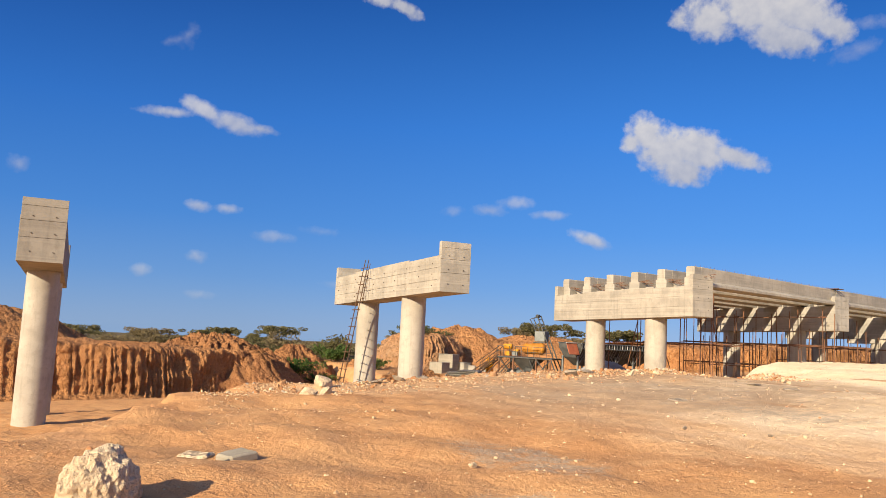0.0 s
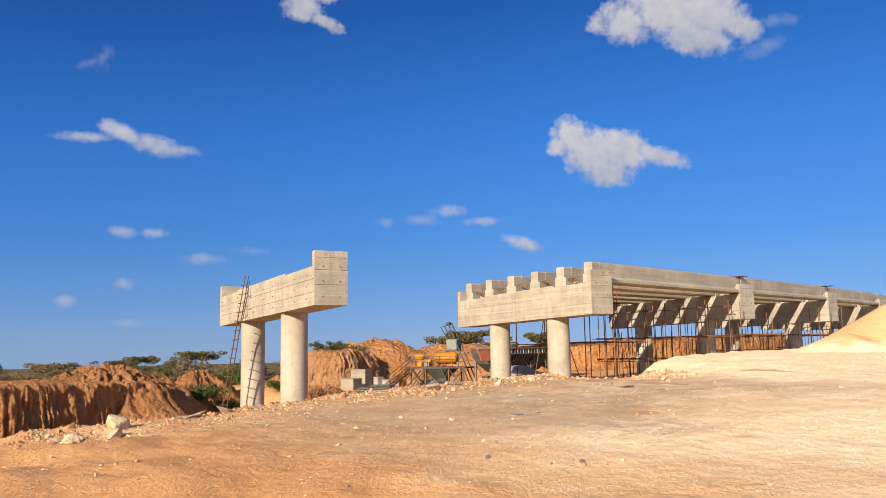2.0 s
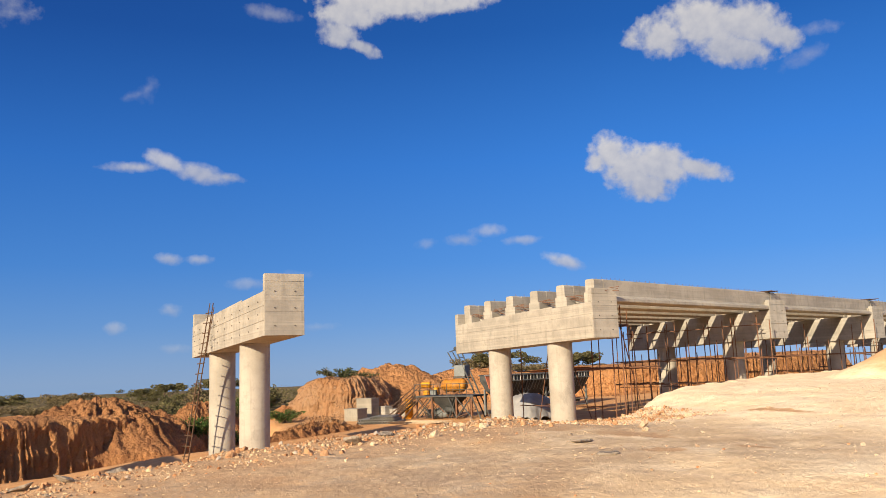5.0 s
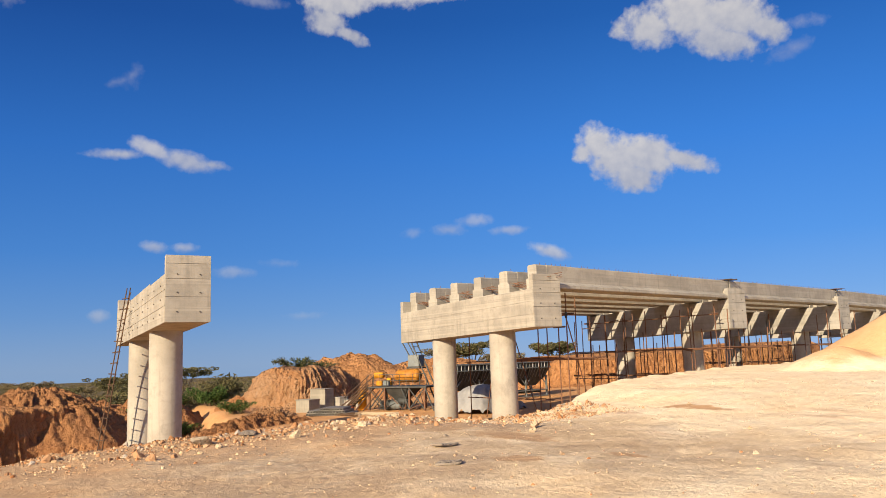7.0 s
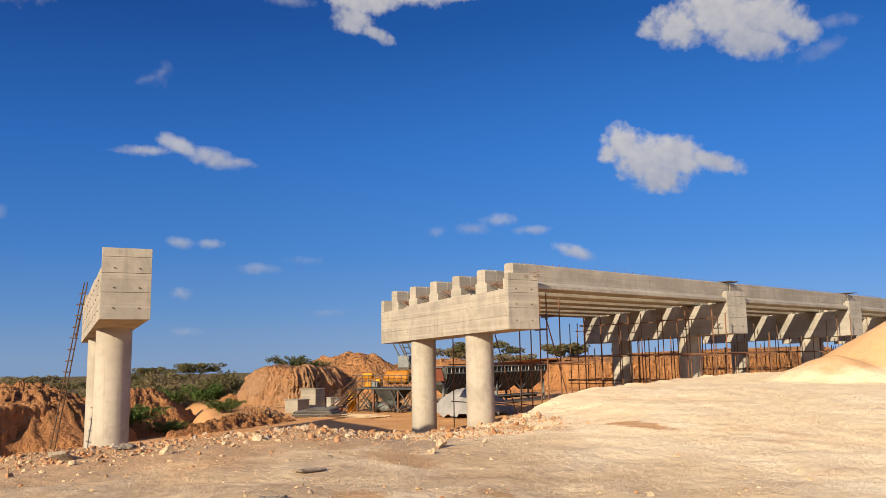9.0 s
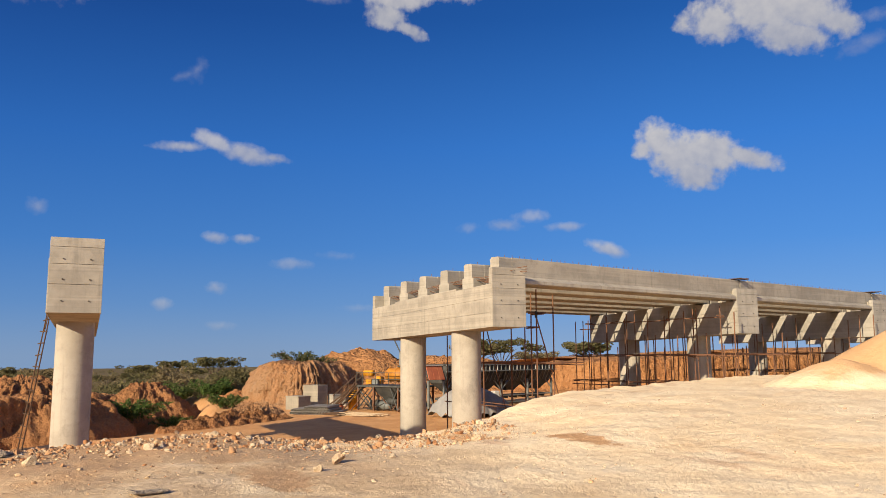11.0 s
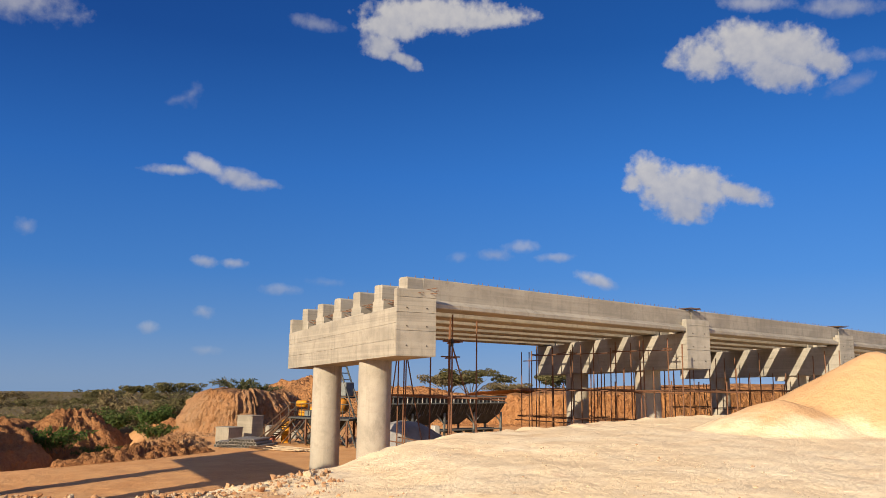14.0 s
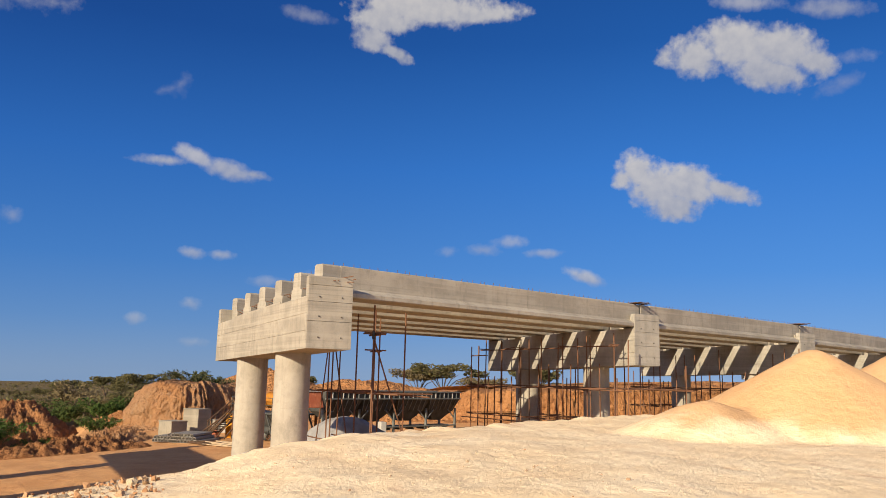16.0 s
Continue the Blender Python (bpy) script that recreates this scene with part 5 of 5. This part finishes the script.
for i in range(70):
    y = random.uniform(1.5, 10.5)
    k = random.choice((0, 1, 2, 3, 3, 7, 5))
    stone(float(crest(y)) + random.gauss(0.9, 0.45), y, random.uniform(0.05, 0.13), k, ("pale limestone lump in the rubble along the edge", "soil-stained stone in the rubble along the edge", "grey broken stone in the rubble along the edge")[0 if k in (0, 1, 6) else 1 if k in (2, 3, 7) else 2], "rubble along the edge")
for i in range(60):
    x, y = random.uniform(12, 26), random.uniform(-14, 9)
    stone(x, y, random.uniform(0.025, 0.075), random.choice((0, 1, 2, 4, 6)), "small loose stone lying on the track", "loose stones on the track")
for x, y, s, k, lb in ((14.3, -10.4, 0.36, 0, "pale limestone boulder at the edge"), (15.1, -10.6, 0.27, 1, "pale limestone boulder at the edge"), (16.9, -11.6, 0.24, 6, "pale limestone boulder at the edge"), (16.2, 4.8, 0.17, 3, "pale boulder in grey spoil"), (16.8, 4.3, 0.11, 0, "pale boulder in grey spoil"), (13.9, 0.3, 0.19, 0, "pale block of limestone in the rubble"), (13.0, 2.2, 0.17, 1, "pale block of limestone in the rubble")):
    stone(x, y, s, k, lb)

# the broad split boulder close to the start, and the slabs
bm = bmesh.new()
bmesh.ops.create_icosphere(bm, subdivisions=5, radius=1.0)
for v in bm.verts:
    p = v.co.copy()
    f = 1 + 0.30 * fbm(p.x * 0.9 + 4, p.y * 0.9, p.z * 0.9, 3) + 0.16 * fbm(p.x * 2.6 + 2, p.y * 2.6, p.z * 2.6, 4) - 0.10 * abs(fbm(p.x * 4 + 7, p.y * 4, p.z * 4, 3)) + 0.05 * fbm(p.x * 9, p.y * 9, p.z * 9, 3)
    v.co = Vector((p.x * f * 0.29, p.y * f * 0.36, p.z * f * 0.44))
for v in bm.verts:
    if v.co.z > 0.36:
        v.co.z = 0.36 + (v.co.z - 0.36) * 0.4
boulder = part("boulder", bm, stone_mat, None, "", False)
boulder.location = (26.82, -16.52, height(26.82, -16.52) + 0.08)
boulder.rotation_euler = (0.1, -0.1, 0.5)
tagged(boulder, "large cream limestone boulder with a chipped face", "boulder")


def slab(x, y, size, turn, tilt, mat, label):
    bm = bmesh.new()
    add_box(bm, size, (0, 0, 0), None, 0.025)
    bmesh.ops.subdivide_edges(bm, edges=bm.edges[:], cuts=2, use_grid_fill=True)
    for v in bm.verts:
        v.co += Vector((fbm(v.co.x * 2 + x, v.co.y * 2, 1), fbm(v.co.y * 2, v.co.z * 2 + y, 2), fbm(v.co.x * 2, v.co.y * 2, 3))) * 0.05
    ob = part("broken_slab", bm, mat)
    ob.location, ob.rotation_euler = (x, y, height(x, y) + size[2] * 0.35), (tilt, tilt * 0.5, turn)
    tagged(ob, label, "slab")


slab(24.6, -14.85, (0.34, 0.38, 0.12), 0.4, 0.12, concrete_wall, "broken grey concrete slab lying on the soil")
slab(24.9, -15.4, (0.34, 0.24, 0.07), 1.0, 0.1, stone_mat, "flat pale stone slab lying on the soil")
for x, y, r in ((12.3, -0.3, 0.42), (12.9, -1.3, 0.5), (12.4, -6.6, 0.34), (12.9, -7.6, 0.42), (13.2, -8.5, 0.38)):
    stone(x, y, r, random.choice((4, 5)), "flat broken slab of grey rubble at the edge", "", 0.42)
for x, y, l in ((20.6, -4.0, 0.4), (19.9, 0.6, 0.35), (17.6, 1.8, 0.45)):
    slab(x, y, (l, 0.28, 0.04), x, 0.04, stone_grey, "thin dark flake lying on the pale track")


def pebbles():
    """Gravel and small clods strewn over the track, joined into one mesh."""
    rnd = np.random.RandomState(4)
    seed_bm = bmesh.new()
    bmesh.ops.create_icosphere(seed_bm, subdivisions=1, radius=1.0)
    base = np.array([v.co[:] for v in seed_bm.verts])
    tri = [tuple(v.index for v in q.verts) for q in seed_bm.faces]
    seed_bm.free()
    verts, faces = [], []
    for i in range(19000):
        if i < 8000:
            y = rnd.uniform(-14, 10)
            x = float(crest(y)) + 1.2 + rnd.normal(0, 1.3)
            s = min(0.065, float(rnd.lognormal(-3.95, 0.5)))
        else:
            x, y = rnd.uniform(9, 29), rnd.uniform(-18, 18)
            s = min(0.045, float(rnd.lognormal(-4.45, 0.45)))
            if x < float(crest(y)):
                continue
            if fbm(x * 0.35, y * 0.35, 9, 3) < -0.1:
                continue
        z = height(x, y) + s * 0.15
        a = rnd.uniform(0, 6.28)
        ca, sa = math.cos(a), math.sin(a)
        q = rnd.uniform(0.55, 1.15, 3) * s
        o = len(verts)
        w = base * rnd.uniform(0.72, 1.12, (len(base), 1)) * q * (1, 1, 0.75)
        for vx, vy, vz in w.tolist():
            verts.append((x + vx * ca - vy * sa, y + vx * sa + vy * ca, z + vz))
        faces += [(o + p, o + r, o + t) for p, r, t in tri]
    me = bpy.data.meshes.new("gravel")
    me.from_pydata(verts, [], faces)
    me.materials.append(gravel_mat)
    tagged(new("gravel", me), "pale gravel and small clods strewn over the track", "gravel", kind="stuff")


def make_gravel():
    k = Mat("loose_gravel")
    n = k.geo.outputs["Random Per Island"]
    c = k.mix(k.span(n, 0.0, 1.0), (0.32, 0.19, 0.10), (0.58, 0.43, 0.27))
    c = k.mix(k.span(n, 0.35, 0.42), c, k.mix(k.span(n, 0.42, 0.6), (0.44, 0.20, 0.08), (0.54, 0.39, 0.23)))
    return k.done(c, 0.95, 0, 0.1)


gravel_mat = make_gravel()
pebbles()


def rubble():
    """Broken stone and hard clods in a belt along the edge, joined into one mesh."""
    rnd = np.random.RandomState(77)
    verts, faces = [], []
    shapes = []
    for me in ROCKS[:5]:
        bm = bmesh.new()
        bm.from_mesh(me)
        bmesh.ops.dissolve_limit(bm, angle_limit=0.35, verts=bm.verts[:], edges=bm.edges[:])
        bm.verts.index_update()
        shapes.append((np.array([v.co[:] for v in bm.verts]), [tuple(v.index for v in q.verts) for q in bm.faces]))
        bm.free()
    for i in range(2600):
        y = rnd.uniform(-12.5, 10.8) if i < 1700 else rnd.uniform(-3.0, 10.5)
        if fbm(y * 0.7, 3.0, 1.0, 3) < -0.15 and rnd.uniform() < 0.6:
            continue
        x = float(crest(y)) + 1.1 + rnd.normal(0, 1.0) + 0.5 * fbm(y * 0.4, 8.0, 2.0, 3)
        s = min(0.15, float(rnd.lognormal(-3.35, 0.6)))
        base, polys = shapes[i % 5]
        q = Euler(tuple(rnd.uniform(0, 6.28, 3))).to_matrix()
        w = (base * s) @ np.array(q).T
        z = height(x, y) + s * 0.02
        o = len(verts)
        verts += (w + (x, y, z)).tolist()
        faces += [tuple(o + j for j in f) for f in polys]
    me = bpy.data.meshes.new("rubble")
    me.from_pydata(verts, [], faces)
    me.materials.append(rubble_mat)
    tagged(new("rubble", me), "broken pale stone and red clods along the edge", "rubble", kind="stuff")


def make_rubble():
    k = Mat("broken_rubble")
    n = k.geo.outputs["Random Per Island"]
    p = k.where("World")
    c = k.mix(k.span(n, 0.1, 0.6), (0.28, 0.135, 0.06), (0.38, 0.215, 0.11))
    c = k.mix(k.span(n, 0.8, 0.93), c, (0.54, 0.39, 0.24))
    c = k.mix(k.span(n, 0.86, 0.92), c, (0.36, 0.31, 0.25))
    c = k.mix(k.math("MULTIPLY", k.span(k.noise(p, 9, 4, 0.6), 0.45, 0.7), 0.5), c, (0.48, 0.25, 0.12))
    k.bump(k.noise(p, 24, 4, 0.65), 0.5, 0.03)
    return k.done(c, 0.95, 0, 0.1)


rubble_mat = make_rubble()
rubble()


# ---------------------------------------------------------------- plants
def leaf_cloud(verts, faces, rnd, cx, cy, cz, rx, ry, rz, n, size, flat=0.5):
    for _ in range(n):
        v = rnd.normal(0, 1, 3)
        v /= np.linalg.norm(v) + 1e-6
        r = rnd.uniform(0.35, 1.0) ** 0.5
        p = np.array((cx + v[0] * rx * r, cy + v[1] * ry * r, cz + v[2] * rz * r))
        a = rnd.normal(0, 1, 3)
        a[2] *= flat
        a /= np.linalg.norm(a) + 1e-6
        b = np.cross(a, rnd.normal(0, 1, 3))
        b /= np.linalg.norm(b) + 1e-6
        s = size * rnd.uniform(0.6, 1.4)
        o = len(verts)
        for i, j in ((-1, -0.35), (0.1, -0.5), (1, 0.1), (0.2, 0.5)):
            verts.append(tuple(p + a * s * i + b * s * j * 0.9))
        faces.append((o, o + 1, o + 2, o + 3))


def crown_mesh(name, verts, faces, mat):
    me = bpy.data.meshes.new(name)
    me.from_pydata(verts, [], faces)
    me.materials.append(mat)
    return me


def build_acacia(seed, h, spread, mat):
    """A flat-topped thorn tree."""
    rnd = np.random.RandomState(seed)
    root = new("acacia_tree")
    bm = bmesh.new()
    verts, faces = [], []
    fork = Vector((rnd.normal(0, 0.1), rnd.normal(0, 0.1), h * 0.34))
    add_tube(bm, (0, 0, -0.4), fork, 0.16 * h / 5, 0.11 * h / 5, 8)
    for i in range(8):
        a = i * 6.283 / 8 + rnd.uniform(-0.3, 0.3)
        r = spread * rnd.uniform(0.45, 0.95)
        tip = Vector((math.cos(a) * r, math.sin(a) * r, h * rnd.uniform(0.74, 0.93)))
        mid = fork.lerp(tip, 0.5) + Vector((0, 0, 0.1 * h))
        add_tube(bm, fork, mid, 0.07 * h / 5, 0.045 * h / 5, 6)
        add_tube(bm, mid, tip, 0.045 * h / 5, 0.015, 6)
        for _ in range(4):
            q = tip + Vector(rnd.normal(0, spread * 0.22, 3)) * Vector((1, 1, 0.15)).length / 1.43
            z = h * rnd.uniform(0.78, 0.98)
            leaf_cloud(verts, faces, rnd, q.x, q.y, z, spread * 0.27, spread * 0.27, h * 0.085, 95, 0.19 * h / 5, 0.4)
    part("trunk", bm, bark, root)
    c = new("crown", crown_mesh("crown", verts, faces, mat))
    c.parent = root
    return root


def build_bush(seed, h, spread, mat, n=1300, leaf=0.09):
    rnd = np.random.RandomState(seed)
    root = new("thorn_bush")
    bm = bmesh.new()
    verts, faces = [], []
    for i in range(11):
        a, r = rnd.uniform(0, 6.283), spread * rnd.uniform(0.25, 0.9)
        tip = Vector((math.cos(a) * r, math.sin(a) * r, h * rnd.uniform(0.45, 0.95) * (1 - 0.35 * (r / spread) ** 2)))
        add_tube(bm, (0, 0, -0.15), tip, 0.03, 0.008, 5)
        for f in (0.6, 0.85, 1.0):
            q = tip * f
            leaf_cloud(verts, faces, rnd, q.x, q.y, q.z, spread * 0.30, spread * 0.30, h * 0.17, n // 33, leaf, 0.7)
    part("stems", bm, bark, root)
    c = new("crown", crown_mesh("crown", verts, faces, mat))
    c.parent = root
    return root


def build_feather_bush(seed, h, spread, mat, fronds=26):
    """A shrub of long arching sprays, each set with rows of small leaflets."""
    rnd = np.random.RandomState(seed)
    root = new("feathery_bush")
    bm = bmesh.new()
    verts, faces = [], []
    for i in range(fronds):
        a = i * 2.399 + rnd.uniform(-0.3, 0.3)
        reach, rise = spread * rnd.uniform(0.5, 1.05), h * rnd.uniform(0.55, 1.05)
        foot = Vector((rnd.normal(0, spread * 0.2), rnd.normal(0, spread * 0.2), -0.1))
        way = Vector((math.cos(a), math.sin(a), 0))
        line = [foot + way * reach * f + Vector((0, 0, rise * (1.7 * f - 0.95 * f * f) * 1.25)) for f in np.linspace(0, 1, 7)]
        for p, q in zip(line, line[1:]):
            add_tube(bm, p, q, 0.018, 0.012, 4)
        for j in range(46):
            f = 0.2 + 0.8 * (j + rnd.uniform()) / 46
            k = min(5, int(f * 6))
            p = line[k].lerp(line[k + 1], f * 6 - k)
            out = Vector(rnd.normal(0, 1, 3)) * Vector((1, 1, 0.5)).length / 1.5
            out = (out + way * 0.7).normalized()
            side = out.cross(Vector((rnd.normal(), rnd.normal(), 1))).normalized()
            ln, wd = spread * rnd.uniform(0.09, 0.17), spread * 0.022
            o = len(verts)
            for u, v in ((0, -0.4), (0.6, -1), (1, 0), (0.5, 1)):
                verts.append(tuple(p + out * ln * u + side * wd * v))
            faces.append((o, o + 1, o + 2, o + 3))
    part("woody_base", bm, bark, root)
    c = new("crown", crown_mesh("crown", verts, faces, mat))
    c.parent = root
    return root


def place(src, x, y, s, turn, label, category, group, first, dz=0.0):
    m = Matrix.Translation((x, y, float(base_height(x, y)) - 0.05 + dz)) @ Matrix.Rotation(turn, 4, "Z")
    if first:
        src.matrix_basis = m @ Matrix.Diagonal((s, s, s, 1))
        return tagged(src, label, category, group)
    ob = copy_thing(src, m)
    ob.scale = (s, s, s)
    return tagged(ob, label, category, group)


ACACIAS = [build_acacia(3, 5.0, 3.6, leaf_mid), build_acacia(14, 4.4, 3.2, leaf_dry), build_acacia(25, 5.4, 3.0, leaf_mid)]
used = set()
random.seed(21)
# x, y, height of the top, kind
for x, y, top, k in ((-143.9, 14.1, 1.2, 0), (-163.5, 22.0, 1.9, 2), (-123.0, 25.1, 2.7, 0), (-89.7, 67.7, 4.5, 0), (-103.7, 83.9, 2.5, 1), (-89.5, 87.6, 2.0, 1),
                     (-84.6, -1.9, 0.6, 1), (-102.9, 10.1, 0.6, 0), (-110.9, 20.1, -0.4, 1), (-75.1, -7.4, 0.4, 1), (-91.7, 64.1, 3.7, 1), (-91.5, 86.8, 4.2, 2), (-69.4, 66.2, 1.5, 1),
                     (-79.1, -2.5, 0.8, 1), (-87.8, 11.4, 0.9, 0), (-108.5, 6.3, 0.2, 1), (-131.0, 22.3, 1.0, 0), (-101.7, 13.7, 0.2, 1), (-92.2, 2.5, 0.6, 0), (-100.6, -2.4, 1.4, 1), (-118.0, 52.0, 2.2, 2), (-96.0, 40.0, 1.2, 1), (-126.0, -12.0, 1.2, 0)):
    g = float(base_height(x, y))
    h = (5.0, 4.4, 5.4)[k]
    place(ACACIAS[k], x, y, (top - (1.1 if y < 30 else 0.2) - g) / (h * 0.97), random.uniform(0, 6), ("flat-topped acacia tree standing on the dry plain", "dry olive thorn tree standing on the plain", "tall sparse acacia tree on the dry plain")[k], "tree", "acacia trees on the plain", k not in used)
    used.add(k)

BUSHES = [build_bush(5, 1.6, 1.7, leaf_green, 2000, 0.10), build_bush(9, 1.4, 1.9, leaf_mid, 1600, 0.10), build_bush(12, 1.8, 1.5, leaf_dry, 1300, 0.09)]
usedb = set()
for x, y, s, k, lb in ((-57.0, 14.5, 1.6, 0, "green thorn bush below the mound"),
                       (-60.0, 11.0, 1.8, 0, "green thorn bush below the mound"), (-55.0, 5.0, 1.2, 1, "olive thorn bush behind the soil heap"), (-63.0, 17.0, 1.9, 1, "olive thorn bush behind the mound"), (-66.0, 6.0, 1.9, 1, "olive thorn bush behind the soil heap"),
                       (-72.0, 12.0, 2.2, 2, "dry thorn bush on the plain"), (-58.0, -8.0, 1.5, 2, "dry thorn bush on the bank top"), (-62.0, -12.0, 1.6, 1, "olive thorn bush on the bank top"), (-70.0, 20.0, 2.2, 1, "olive thorn bush on the plain")):
    place(BUSHES[k], x, y, s, random.uniform(0, 6), lb, "bush", "thorn bushes", k not in usedb)
    usedb.add(k)
# x, y, height of the foot, scale, kind
FEATHER_SPOTS = ((-43.2, 5.8, -3.2, 1.25, 0, "bright green feathery bush growing in the trench"), (-45.5, 9.2, None, 0.9, 0, "bright green feathery bush growing in the trench"), (-40.6, 13.0, None, 0.85, 0, "green feathery bush beside the haul road"),
                 (-46.6, 20.6, 1.45, 1.15, 1, "spiky grey-green shrub on top of the earth mound"), (-44.4, 22.4, 1.3, 0.8, 1, "spiky grey-green shrub on top of the earth mound"))
FEATHERS = [build_feather_bush(41, 1.5, 2.0, leaf_green, 44), build_feather_bush(44, 1.1, 1.9, leaf_olive, 26)]
usedf = set()
for x, y, z, s, k, lb in FEATHER_SPOTS:
    place(FEATHERS[k], x, y, s, random.uniform(0, 6), lb, "bush", "feathery bushes", k not in usedf, 0.0 if z is None else z - float(base_height(x, y)))
    usedf.add(k)


def scrub(name, seed, count, mat, label, low, high):
    """The far thorn scrub of the plain, too dense to count."""
    rnd = np.random.RandomState(seed)
    verts, faces = [], []
    for i in range(count):
        az = radians(rnd.uniform(-114, -12))
        d = 68 + 900 * rnd.uniform(0, 1) ** 1.9
        x, y = 10 + math.sin(az) * d, math.cos(az) * d
        if x > -60 and d < 92 or (x > -66 and y > 24) or fbm(x * 0.03, y * 0.03, seed, 3) < -0.45:
            continue
        g = float(base_height(x, y))
        grow = min(1.0, max(0.0, (d - 110) / 260))
        h = (low + (high - low) * rnd.uniform() ** 1.6) * (1 + 0.6 * grow)
        if rnd.uniform() < 0.08:
            h *= 1.7
        r = h * rnd.uniform(0.7, 1.3)
        n = 120 if d < 130 else 44
        for q in range(3):
            leaf_cloud(verts, faces, rnd, x + rnd.normal(0, r * 0.45), y + rnd.normal(0, r * 0.45), g + h * rnd.uniform(0.4, 0.75), r * 0.6, r * 0.6, h * 0.28, n // 3, 0.10 * (1 + d / 190), 0.5)
    tagged(new(name, crown_mesh(name, verts, faces, mat)), label, "scrub", kind="stuff")


scrub("thorn_scrub", 31, 1500, leaf_mid, "dense olive thorn scrub covering the plain", 0.8, 2.2)
scrub("dry_scrub", 47, 2100, leaf_dry, "dry brown leafless scrub among the olive thorn bushes", 0.8, 2.3)


# dry branches and wire in the trench
def tangle(x, y, n, label):
    z = height(x, y)
    r = thing("branch_tangle", pose(x, y, z), label, "branches")
    for i in range(n):
        a = random.uniform(0, 6.28)
        p = Vector((random.uniform(-0.5, 0.5), random.uniform(-0.5, 0.5), 0.02))
        q = p + Vector((math.cos(a) * random.uniform(0.6, 2.0), math.sin(a) * random.uniform(0.6, 2.0), random.uniform(0.1, 0.9)))
        tube_part("branch", p, q, 0.022, timber, r, "", 5, 0.008)


random.seed(3)
tangle(-27.5, 3.6, 8, "dry bare branches thrown in the trench")
tangle(-29.0, 6.2, 7, "dry bare branches thrown in the trench")
tangle(-33.0, 24.0, 10, "dry sticks heaped beside the mixer stairs")
